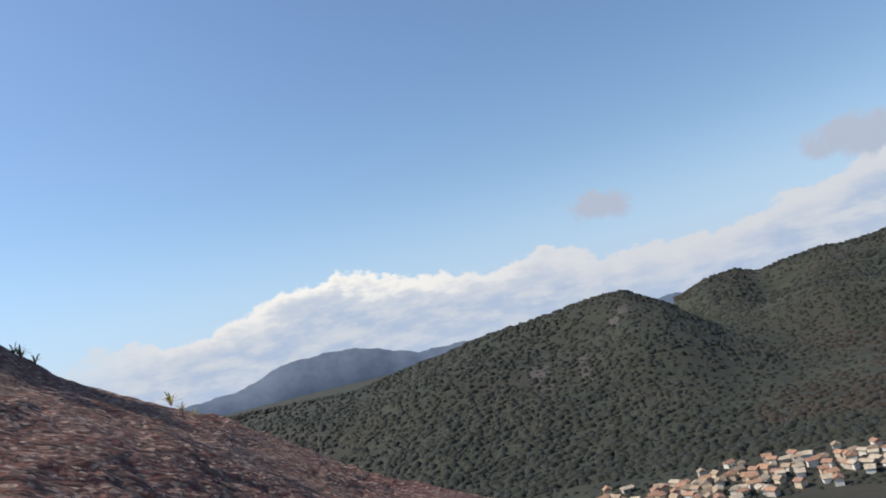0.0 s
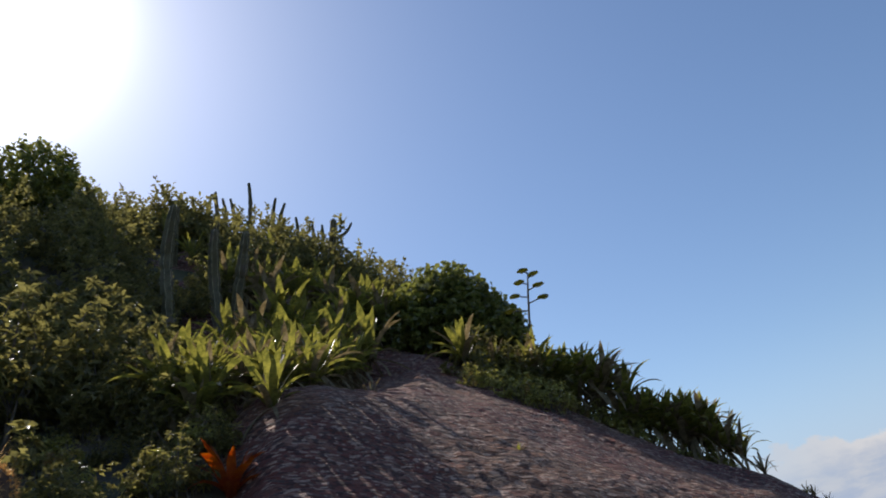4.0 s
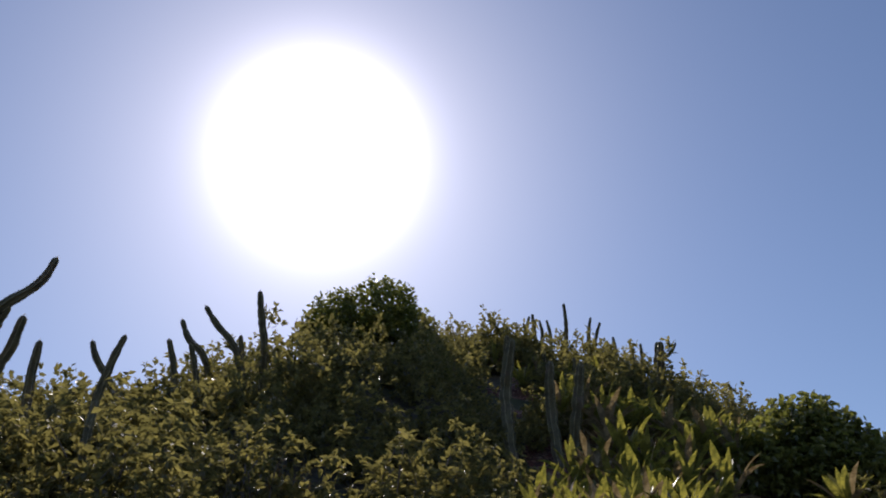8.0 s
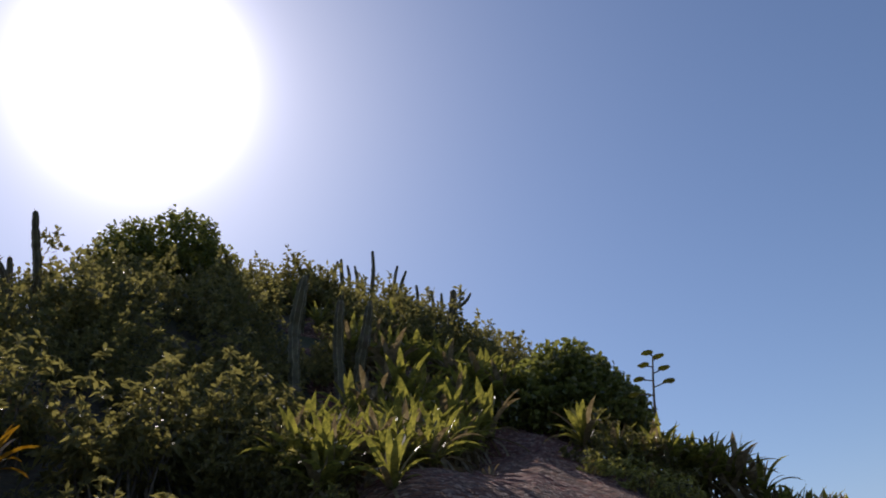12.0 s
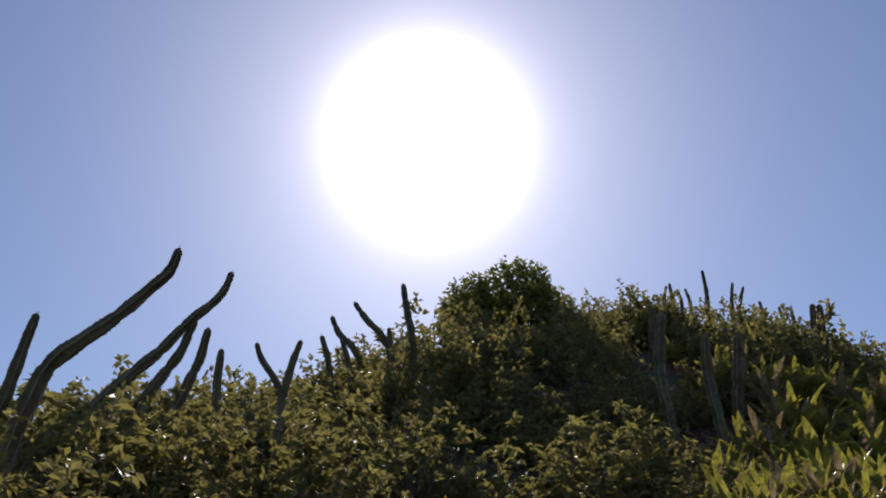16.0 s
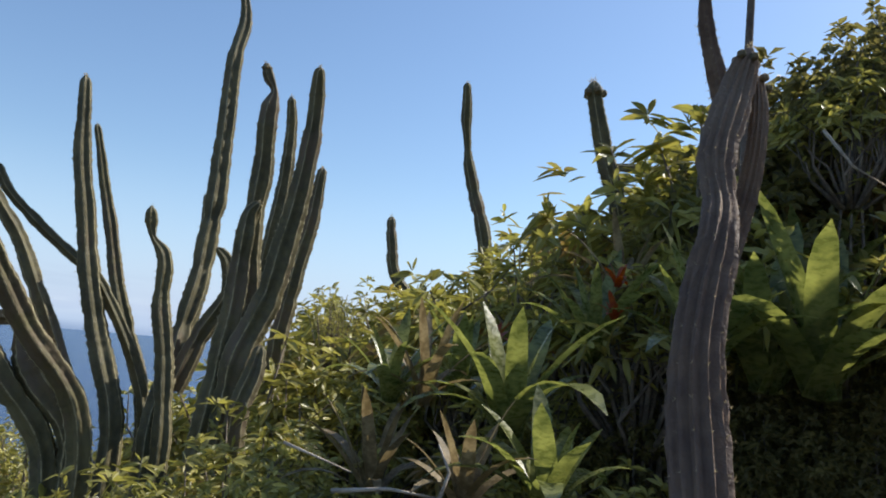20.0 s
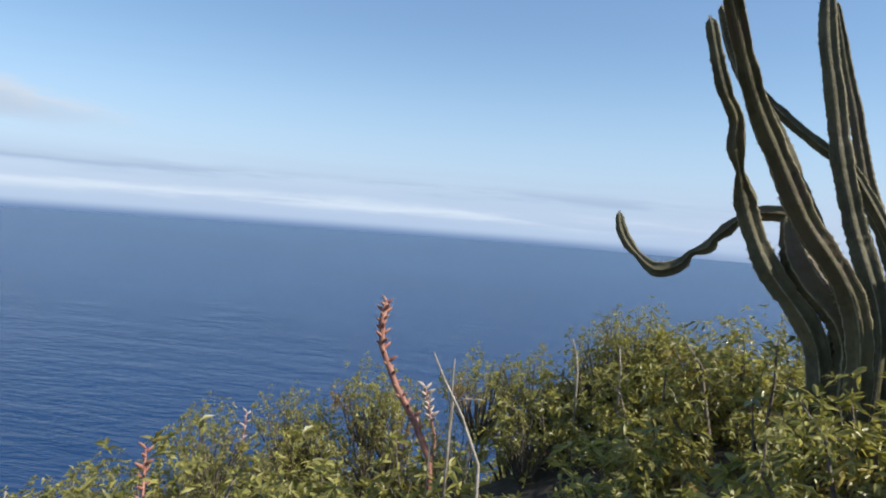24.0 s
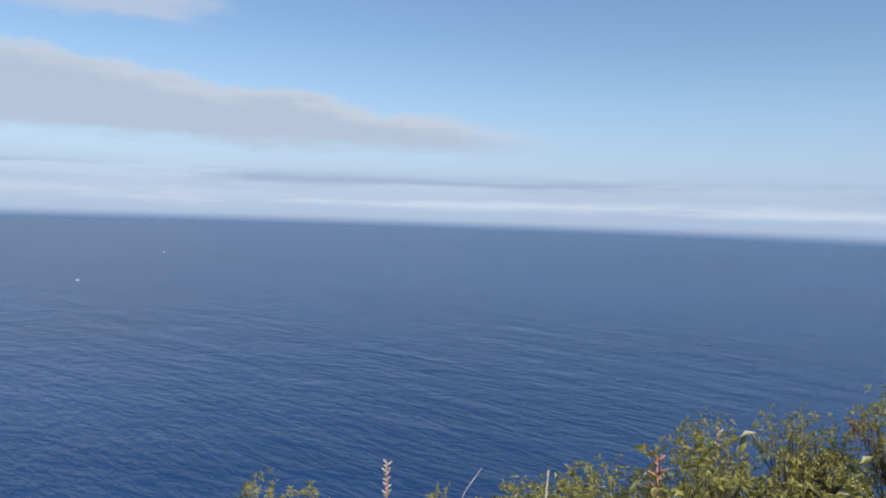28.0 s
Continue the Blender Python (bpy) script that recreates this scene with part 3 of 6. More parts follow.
def shrub_meshes(seed, wide, tall, sprigs, leaves, length, width, leaf_mat, droop=0.25, flat=0.35, wide_at=0.45, smooth_dome=False, fine=False, block=2.0, whorl=0.0):
    """A shrub's foliage and its stems; it stands on the origin."""
    rs = np.random.RandomState(seed)
    d = unit(rs.normal(size=(sprigs, 3)) * np.array([1, 1, 0.8]) + np.array([0, 0, flat]))
    d[:, 2] = np.abs(d[:, 2]) * 1.1 - 0.12
    lump = 0.72 + 0.28 * np.sin(d[:, 0] * 5 + seed) * np.sin(d[:, 1] * 5 + seed * 2) + rs.uniform(-0.18, 0.16, sprigs)
    if smooth_dome:
        lump = 0.9 + 0.07 * np.sin(d[:, 0] * 4 + seed) * np.sin(d[:, 1] * 5) + rs.uniform(-0.16, 0.0, sprigs)
    if whorl:
        lump = np.minimum(lump, 0.98)
    d = d / (np.sum(np.abs(d) ** block, axis=1, keepdims=True) ** (1.0 / block))
    ends = d * np.array([wide, wide, tall]) * lump[:, None]
    ends[:, 2] = np.maximum(ends[:, 2], rs.uniform(0.04, 0.3, sprigs) * tall)
    grow = unit(d + np.array([0, 0, 0.55]) + rs.normal(size=(sprigs, 3)) * 0.35)
    which = np.repeat(np.arange(sprigs), leaves)
    n = len(which)
    along = rs.uniform(0, 1, n)
    stem_len = length * 2.4
    base = ends[which] - grow[which] * (1 - along)[:, None] * stem_len + rs.normal(size=(n, 3)) * length * 0.10
    way = unit(grow[which] * (0.25 + 0.55 * along)[:, None] + unit(rs.normal(size=(n, 3))) * 0.85)
    if whorl:
        # the leaves crowd in spreading stars at the ends of the sprigs
        star = rs.uniform(0, 1, n) < whorl
        g = grow[which]
        a = unit(np.cross(g, np.array([0.3, 0.2, 0.93]) + rs.normal(size=(sprigs, 3))[which] * 0.2))
        turn, tilt = np.arange(n) * 2.4, np.radians(rs.uniform(38, 100, n))
        out = a * np.cos(turn)[:, None] + np.cross(g, a) * np.sin(turn)[:, None]
        way = np.where(star[:, None], unit(g * np.cos(tilt)[:, None] + out * np.sin(tilt)[:, None]), way)
        base = np.where(star[:, None], ends[which] - g * (rs.uniform(0, 0.35, n) * length)[:, None], base)
    v, f = leaf_arrays(base, way, length * rs.uniform(0.65, 1.2, n), width * rs.uniform(0.75, 1.2, n), rs, droop, wide_at, fine)
    foliage = mesh_of("foliage", v, f, leaf_mat)
    pieces = []
    for i in range(0, sprigs, max(1, sprigs // 26)):
        e, g = Vector(ends[i]), Vector(grow[i])
        root = Vector((e.x * 0.12, e.y * 0.12, -0.35))
        pieces.append(tube([root, root.lerp(e, 0.5) + Vector((0, 0, -0.05 * tall)), e - g * stem_len, e], [0.016, 0.011, 0.006, 0.003], 4))
    sv, sf = join(pieces)
    return foliage, mesh_of("branchwork", sv, sf, M_TWIG, True)


KINDS = {}


def shrub_kind(key, **spec):
    KINDS[key] = shrub_meshes(**spec)


for s in range(4):
    shrub_kind(("thicket", s), seed=20 + s, wide=0.62, tall=0.95, sprigs=165, leaves=12, length=0.085, width=0.036, leaf_mat=M_LEAF, whorl=0.6)
    shrub_kind(("slope", s), seed=40 + s, wide=0.85, tall=1.15, sprigs=150, leaves=11, length=0.100, width=0.050, leaf_mat=M_LEAF)
    shrub_kind(("lance", s), seed=60 + s, wide=0.52, tall=0.74, sprigs=88, leaves=12, length=0.102, width=0.027, leaf_mat=M_LEAF_OLIVE, droop=0.32, fine=True, whorl=0.75)
    shrub_kind(("sea", s), seed=80 + s, wide=0.50, tall=0.62, sprigs=215, leaves=11, length=0.046, width=0.0135, leaf_mat=M_LEAF_OLIVE, whorl=0.65)
shrub_kind(("sprawl", 0), seed=97, wide=0.55, tall=0.8, sprigs=26, leaves=12, length=0.085, width=0.024, leaf_mat=M_LEAF_OLIVE, droop=0.4)
shrub_kind(("glossy", 0), seed=91, wide=1.0, tall=1.1, sprigs=2300, leaves=7, smooth_dome=True, length=0.082, width=0.056, leaf_mat=M_LEAF_DARK, wide_at=0.55)
shrub_kind(("glossy", 1), seed=92, wide=1.0, tall=1.25, sprigs=1700, block=4.0, leaves=7, smooth_dome=True, length=0.07, width=0.05, leaf_mat=M_LEAF_DARK, wide_at=0.55)
shrub_kind(("dry", 0), seed=95, wide=0.5, tall=0.6, sprigs=70, leaves=9, length=0.085, width=0.028, leaf_mat=M_LEAF_DRY)


def make_thicket(spots, name, label):
    """Shrubs far up the slope, grown into one another."""
    parts = {}
    for kind, variant, x, y, size, turn in spots:
        for which, me in enumerate(KINDS[(kind, variant)]):
            v = np.empty(len(me.vertices) * 3)
            me.vertices.foreach_get("co", v)
            v = v.reshape(-1, 3) * size
            c, q = math.cos(turn), math.sin(turn)
            v = np.stack([v[:, 0] * c - v[:, 1] * q + x, v[:, 0] * q + v[:, 1] * c + y, v[:, 2] + height(x, y) - 0.05], -1)
            n = len(me.polygons)
            size_of = len(me.loops) // n if which == 0 else None
            if which == 0:
                f = np.empty(len(me.loops), np.int64)
                me.loops.foreach_get("vertex_index", f)
                parts.setdefault(me.materials[0], []).append((v, f.reshape(n, size_of)))
    for mat, pieces in parts.items():
        off, vs, fs = 0, [], []
        for v, f in pieces:
            vs.append(v)
            fs.append(f + off)
            off += len(v)
        tagged(new(name, mesh_of(name, np.concatenate(vs), np.concatenate(fs), mat)), label, "shrubs", kind="stuff")


WORDS = {
    "thicket": ("leafy green thicket shrub on the sunlit slope", "shrub"),
    "slope": ("yellow-green broad shrub high on the slope", "shrub"),
    "lance": ("olive shrub with narrow drooping leaves among bromeliads", "shrub"),
    "sea": ("small-leaved olive shrub on the seaward edge", "shrub"),
    "sprawl": ("thin open shrub with narrow leaf whorls", "shrub"),
    "glossy": ("rounded dense bush with glossy dark leaves", "bush"),
    "dry": ("half-dry brownish shrub among the green", "shrub"),
}


def put_shrub(kind, variant, x, y, size, turn, name="shrub", tall=1.0, sink=0.05, group="shrubs of the hillside", z=None):
    label, category = WORDS[kind]
    ground = height(x, y) if z is None else z
    at = Matrix.LocRotScale((x, y, ground - sink), Euler((0, 0, turn)), (size, size, size * tall))
    ob = thing(name, at, label, category, group)
    foliage, stems = KINDS[(kind, variant)]
    part_of("foliage", foliage, ob)
    part_of("branchwork", stems, ob, "thin grey woody branches")
    hang = (ground - sink - height(x, y)) / size
    if hang > 0.2:
        legs = [tube([(0.03 * q, 0.02 - 0.03 * q * q, 0.1), (0.06 * q, 0.05 * q, -0.5 * hang), (0.11 * q, -0.04 * q, (-hang - 0.15) / tall)], [0.007, 0.010, 0.014], 6) for q in (-1, 0, 1)]
        v, f = join(legs)
        part_of("trunk", mesh_of("trunk", v, f, M_TWIG, True), ob, "crooked grey trunks")
    return ob


# ---- the ribbed columns ----
def cactus_meshes(path, ribs=6, spines=True, seed=0, long=1.0, lit_ribs=True, skin=None):
    """A ribbed stem along (x, y, z, radius) from the tip down, and its spines."""
    rs = np.random.RandomState(seed)
    p = np.array(path, float)[::-1]
    seg = np.linalg.norm(np.diff(p[:, :3], axis=0), axis=1)
    s = np.concatenate([[0], np.cumsum(seg)])
    step = max(0.011, s[-1] / 150)
    t = np.arange(0, s[-1], step)
    t = np.append(t, s[-1])

    def spline(col):
        m = np.gradient(p[:, col], s)
        i = np.clip(np.searchsorted(s, t, side="right") - 1, 0, len(s) - 2)
        h = s[i + 1] - s[i]
        u = (t - s[i]) / h
        return ((2 * u**3 - 3 * u**2 + 1) * p[i, col] + (u**3 - 2 * u**2 + u) * h * m[i] + (-2 * u**3 + 3 * u**2) * p[i + 1, col] + (u**3 - u**2) * h * m[i + 1])

    c = np.stack([spline(0), spline(1), spline(2)], -1)
    rad = np.interp(t, s, p[:, 3]) * (1 + 0.035 * np.sin(t * 37 + seed) + 0.03 * rs.normal(size=len(t)))
    # waists where a season's growth ended, and a slight sway
    at, k = rs.uniform(0.12, 0.3), 0
    while at < s[-1] - 0.05:
        rad = rad * (1 - rs.uniform(0.06, 0.2) * np.exp(-((t - at) / (0.010 + 0.25 * rad)) ** 2))
        rad = rad * (1 + rs.uniform(-0.03, 0.07) * np.exp(-((t - at - 0.09) / 0.05) ** 2))
        at += rs.uniform(0.16, 0.42)
    sway = 0.05 * rad * np.minimum(1, (s[-1] - t) * 9)
    c = c + np.stack([sway * np.sin(t * 19 + seed), sway * np.cos(t * 23 + seed * 2), 0 * t], -1)
    end = s[-1] - t
    rt = max(p[-1, 3], 0.012)
    rad = np.where(end < rt * 1.2, rad * np.sqrt(np.clip(1 - (1 - end / (rt * 1.2)) ** 2, 0.02, 1)), rad)
    d = unit(np.gradient(c, axis=0))
    ref = np.array([0.31, 0.95, 0.05])
    a = unit(np.cross(d, ref))
    b = np.cross(d, a)
    steps = np.array([0.0, 0.055, 0.26, 0.5, 0.74, 0.945])
    th = ((np.arange(ribs)[:, None] + steps[None]) * 2 * math.pi / ribs).ravel()
    m = len(th)
    prof = np.tile(np.array([1.0, 0.975, 0.84, 0.66, 0.84, 0.975]), ribs)
    th = th + seed
    v = c[:, None] + (a[:, None] * np.cos(th)[None, :, None] + b[:, None] * np.sin(th)[None, :, None]) * (rad[:, None] * prof[None])[..., None]
    # the ribs are notched between the tufts
    v[:, ::6] += unit(v[:, ::6] - c[:, None]) * (rad[:, None] * 0.05 * np.sin(t * 240)[:, None])[..., None]
    n = len(t)
    i, j = np.meshgrid(np.arange(n - 1), np.arange(m), indexing="ij")
    k = (j + 1) % m
    f = np.stack([i * m + j, i * m + k, (i + 1) * m + k, (i + 1) * m + j], -1).reshape(-1, 4).tolist()
    f.append([(n - 1) * m + q for q in range(m)])
    stem = mesh_of("stem", v.reshape(-1, 3).tolist(), f, skin or M_CACTUS, True)
    stem.materials.append(M_RIB_LIT)
    # crest faces take the painted sunlit edge colour, except close to the tip
    crest = np.zeros(len(f), np.int32)
    crest[:-1] = (((j % 6 == 0) | (j % 6 == 5)) & (end[i] > rt * 0.5)).reshape(-1) * lit_ribs
    stem.polygons.foreach_set("material_index", crest)
    if not spines:
        return stem, None
    sv, sf = [], []
    gap = 0.026
    for q in range(0, n - 1, max(1, round(gap / step))):
        for r in range(ribs):
            at = v[q, r * 6]
            out = unit(at - c[q])
            for _ in range(5 if long < 3 else 16):
                w = unit(out + rs.normal(size=3) * 0.55 + d[q] * 0.2)
                L = rs.uniform(0.25, 0.6) * min(0.022, float(rad[q]) * 0.55) * long
                wd = unit(np.cross(w, rs.normal(size=3))) * min(0.0009, 0.02 * rt) * max(1.0, long)
                o = len(sv)
                sv += [tuple(at - wd), tuple(at + wd), tuple(at + w * L)]
                sf.append((o, o + 1, o + 2))
    # a tuft of spines on the growing tip
    for _ in range(60):
        w = unit(rs.normal(size=3) + d[-1] * 1.1)
        at = c[-1] - d[-1] * rt * rs.uniform(0, 0.6) + w * rt * 0.3
        L = rs.uniform(0.4, 1.0) * rt * 0.7 * long
        wd = unit(np.cross(w, rs.normal(size=3))) * min(0.0009, 0.03 * rt)
        o = len(sv)
        sv += [tuple(at - wd), tuple(at + wd), tuple(at + w * L)]
        sf.append((o, o + 1, o + 2))
    return stem, mesh_of("spine_coat", sv, sf, M_SPINE if long < 3 else M_SPINE_GOLD)


def cactus(label, stems, ribs=6, spines=True, buds=(), free=(), long=1.0, lit_ribs=True, skin=None):
    """A column cactus from its stems, each given from tip to foot; long stems run down into the ground."""
    foot = stems[0][-1]
    ob = thing("column_cactus", (0, 0, 0), label, "cactus", "column cacti")
    base = Vector((foot[0], foot[1], height(foot[0], foot[1])))
    ob.matrix_basis = Matrix.Translation(base)
    back = Matrix.Translation(-base)
    for k, path in enumerate(stems):
        path = list(path)
        x, y, z, r = path[-1]
        g = height(x, y) - 0.12
        if z > g and k not in free:
            px, py, pz, _ = path[-2]
            lean = min(0.35, abs(z - g) * 0.25)
            path.append((x + (x - px) * lean, y + (y - py) * lean, (z + g) / 2, r))
            path.append((x + (x - px) * lean * 1.5, y + (y - py) * lean * 1.5, g, r))
        stem, needles = cactus_meshes(path, ribs, bool(spines), seed=k + len(stems) * 3, long=long, lit_ribs=lit_ribs, skin=skin)
        so = part_of("stem", stem, ob)
        so.matrix_basis = back
        if needles:
            tagged(part_of("spine_coat", needles, so, "pale short spines along the ribs"), kind="stuff")
        if k in buds:
            bud_ring(so, path[0], path[1])
    return ob


def bud_ring(stem, tip, below):
    """A collar of round buds just under the tip."""
    d = (Vector(tip[:3]) - Vector(below[:3])).normalized()
    a = d.orthogonal().normalized()
    r = max(tip[3], 0.011)
    for k in range(5):
        t = 2 * math.pi * k / 5 + 0.4
        out = a * math.cos(t) + d.cross(a) * math.sin(t)
        bm = bmesh.new()
        bmesh.ops.create_icosphere(bm, subdivisions=1, radius=r * 0.5, matrix=Matrix.Translation(Vector(tip[:3]) - d * r * (1.0 + 0.5 * (k % 2)) + out * r * 0.95))
        me = bpy.data.meshes.new("bud")
        bm.to_mesh(me)
        bm.free()
        me.materials.append(M_BUD)
        part_of("bud", me, stem, "brown dried fruit bud")


# ---- bromeliads ----
def strap_mesh(length, width, bend, mat, seed):
    """One channelled strap leaf that rises from the origin along +y and arches."""
    rs = np.random.RandomState(seed)
    v, f = [], []
    n = 7
    y, z, a = 0.0, 0.0, radians(62)
    for i in range(n + 1):
        t = i / n
        w = width * (0.78 + 0.34 * t) * (1 - t**4) ** 0.8 * 0.5 + 0.001
        side = math.sin(t * 3 + seed) * 0.02
        v += [(-w + side, y, z + w * 0.35), (side, y, z), (w + side, y, z + w * 0.35)]
        y += math.cos(a) * length / n
        z += math.sin(a) * length / n
        a -= bend / n * (0.5 + t) + rs.uniform(-0.03, 0.03)
    for i in range(n):
        for k in range(2):
            f.append((3 * i + k, 3 * i + k + 1, 3 * i + k + 4, 3 * i + k + 3))
    return mesh_of("leaf", v, f, mat, True)


STRAPS = {}
for key, mat in (("green", M_BROM), ("deep", M_BROM_DEEP), ("old", M_BROM_OLD), ("red", M_BROM_RED), ("amber", M_BROM_AMBER)):
    STRAPS[key] = [strap_mesh(1.0, 0.105, b, mat, 5 + i) for i, b in enumerate((0.35, 0.8, 1.3, 1.9))]
BROM_WORDS = {
    "deep": "deep green bromeliad rosette with broad glossy leaves",
    "green": "green bromeliad rosette with long strap leaves",
    "old": "weathered yellowish bromeliad rosette with strap leaves",
    "amber": "amber yellow bromeliad rosette lit from behind",
    "red": "red and orange bromeliad rosette glowing in the sun",
}


def bromeliad(x, y, size, leaves=16, tone="green", seed=0, lift=0.0, group="bromeliads", wide=1.0, lean=(0, 0), skirt=0, old=0.16):
    rs = random.Random(seed)
    ob = thing("bromeliad", Matrix.LocRotScale((x, y, height(x, y) + lift), Euler((lean[0], lean[1], rs.uniform(0, 6.28))), None), BROM_WORDS[tone], "bromeliad", group)
    for k in range(leaves):
        ring = k / leaves
        kind = tone
        if tone == "green" and rs.random() < old:
            kind = "old"
        bend = min(3, int(ring * 4 + rs.uniform(-0.4, 0.6)))
        leaf = part_of("leaf", STRAPS[kind][max(0, bend)], ob)
        s = size * rs.uniform(0.75, 1.1)
        leaf.matrix_basis = Matrix.LocRotScale((0, 0, 0), Euler((radians(16) * (1 - ring) - radians(18) * ring, 0, k * 2.4 + rs.uniform(-0.2, 0.2))), (s * wide, s, s))
    for k in range(skirt):
        leaf = part_of("dead_leaf", STRAPS["old"][k % 4], ob, "dry hanging leaf")
        s = size * rs.uniform(0.7, 1.1)
        leaf.matrix_basis = Matrix.LocRotScale((0, 0, 0.02), Euler((-radians(rs.uniform(75, 125)), 0, k * 2.4 + rs.uniform(-0.3, 0.3)), "XYZ"), (s * wide * 0.55, s, s))
    return ob


# ---- flower stalks ----
def stalk(label, path, radii, mat, buds=0, bud_mat=None, bud_size=0.02, category="flower stalk", name="flower_stalk", spread=0.7):
    """A flower stalk along points from the foot up, with buds or pods on its upper part."""
    foot = Vector(path[0])
    ob = thing(name, foot, label, category)
    v, f = tube([Vector(p) - foot for p in path], radii, 6)
    part_of("stem", mesh_of("stem", v, f, mat, True), ob)
    rs = np.random.RandomState(len(path) + buds)
    pts = [Vector(p) - foot for p in path]
    for k in range(buds):
        t = (1 - spread) + spread * k / max(buds - 1, 1)
        q = t * (len(pts) - 1)
        i = min(int(q), len(pts) - 2)
        c = pts[i].lerp(pts[i + 1], q - i)
        d = Vector((math.cos(k * 2.4), math.sin(k * 2.4), 0.75)).normalized()
        s = bud_size * rs.uniform(0.7, 1.2)
        bv, bf = tube([c, c + d * s, c + d * s * 2.2, c + d * s * 3], [s * 0.25, s * 0.55, s * 0.42, s * 0.06], 5)
        part_of("bud", mesh_of("bud", bv, bf, bud_mat or mat, True), ob)
    return ob


def twig(path, radius, label="bare grey twig sticking out of the shrubs"):
    foot = Vector(path[0])
    ob = thing("twig", foot, label, "twig")
    v, f = tube([Vector(p) - foot for p in path], [0.75 * radius * (1 - 0.6 * i / (len(path) - 1)) for i in range(len(path))], 5)
    part_of("stem", mesh_of("stem", v, f, M_TWIG_PALE, True), ob)
    return ob

# ---- the cacti where they stand ----
ARMS = []
ARMS.append([(-0.26, -3.49, 1.03, 0.014), (-0.31, -3.65, 0.91, 0.022), (-0.41, -3.80, 0.73, 0.028), (-0.55, -3.91, 0.51, 0.035), (-0.72, -3.99, 0.27, 0.037)])
ARMS.append([(-0.30, -3.90, 0.96, 0.016), (-0.36, -3.95, 0.79, 0.021), (-0.40, -3.99, 0.73, 0.021), (-0.41, -4.02, 0.67, 0.025), (-0.43, -4.05, 0.61, 0.012), (-0.45, -4.09, 0.56, 0.029), (-0.53, -4.09, 0.37, 0.036), (-0.66, -4.07, 0.18, 0.037)])
ARMS.append([(-0.15, -4.31, 0.49, 0.011), (-0.16, -4.30, 0.44, 0.017), (-0.19, -4.29, 0.39, 0.018), (-0.21, -4.28, 0.37, 0.012), (-0.27, -4.26, 0.33, 0.025), (-0.34, -4.25, 0.36, 0.020), (-0.35, -4.24, 0.38, 0.012), (-0.40, -4.22, 0.41, 0.022), (-0.41, -4.21, 0.43, 0.013), (-0.44, -4.20, 0.46, 0.021), (-0.47, -4.19, 0.49, 0.014), (-0.52, -4.17, 0.51, 0.023), (-0.60, -4.14, 0.51, 0.025)])
ARMS.append([(-0.47, -4.34, 0.96, 0.013), (-0.50, -4.34, 0.90, 0.017), (-0.59, -4.34, 0.81, 0.019), (-0.70, -4.32, 0.72, 0.019), (-0.77, -4.31, 0.67, 0.019), (-0.84, -4.29, 0.56, 0.021), (-0.92, -4.26, 0.40, 0.023), (-0.96, -4.23, 0.25, 0.023)])
ARMS.append([(-0.66, -4.30, 1.28, 0.016), (-0.68, -4.31, 1.09, 0.026), (-0.73, -4.31, 0.81, 0.032), (-0.79, -4.28, 0.52, 0.036), (-0.86, -4.21, 0.25, 0.036)])
ARMS.append([(-0.74, -4.45, 1.17, 0.012), (-0.82, -4.48, 0.90, 0.021), (-0.90, -4.48, 0.60, 0.027), (-1.01, -4.42, 0.24, 0.029)])
ARMS.append([(-0.86, -4.10, 0.88, 0.013), (-0.87, -4.11, 0.83, 0.020), (-0.88, -4.11, 0.79, 0.009), (-0.91, -4.10, 0.75, 0.023), (-0.93, -4.10, 0.58, 0.028), (-0.96, -4.08, 0.39, 0.029), (-0.97, -4.06, 0.22, 0.029)])
ARMS.append([(-1.100, -4.290, 1.790, 0.012), (-1.138, -4.292, 1.611, 0.022), (-1.120, -4.288, 1.505, 0.028), (-1.123, -4.303, 1.158, 0.034), (-1.105, -4.289, 0.782, 0.037), (-1.038, -4.224, 0.476, 0.036), (-0.950, -4.100, 0.220, 0.035)])
ARMS.append([(-1.09, -4.14, 0.79, 0.013), (-1.12, -4.13, 0.76, 0.023), (-1.14, -4.13, 0.68, 0.023), (-1.08, -4.16, 0.50, 0.034), (-1.02, -4.17, 0.33, 0.034)])
ARMS.append([(-1.11, -3.88, 0.92, 0.012), (-1.10, -3.91, 0.89, 0.024), (-1.10, -3.93, 0.81, 0.033), (-1.10, -3.96, 0.57, 0.040), (-1.06, -3.96, 0.21, 0.044)])
ARMS.append([(-1.06, -3.85, 1.33, 0.012), (-1.08, -3.86, 1.29, 0.018), (-1.10, -3.86, 1.26, 0.010), (-1.10, -3.87, 1.21, 0.028), (-1.12, -3.92, 1.03, 0.032), (-1.12, -3.94, 0.87, 0.032), (-1.14, -3.95, 0.64, 0.032)])
ARMS.append([(-1.15, -3.67, 1.30, 0.015), (-1.17, -3.71, 1.23, 0.023), (-1.19, -3.75, 1.10, 0.029), (-1.19, -3.81, 0.90, 0.036), (-1.17, -3.87, 0.65, 0.043), (-1.11, -3.91, 0.44, 0.043)])
ARMS.append([(-1.49, -4.26, 1.16, 0.017), (-1.49, -4.29, 1.01, 0.030), (-1.47, -4.34, 0.76, 0.034), (-1.44, -4.36, 0.50, 0.034)])
ARMS.append([(-1.15, -3.84, 0.50, 0.017), (-1.14, -3.84, 0.42, 0.030), (-1.11, -3.84, 0.32, 0.034)])
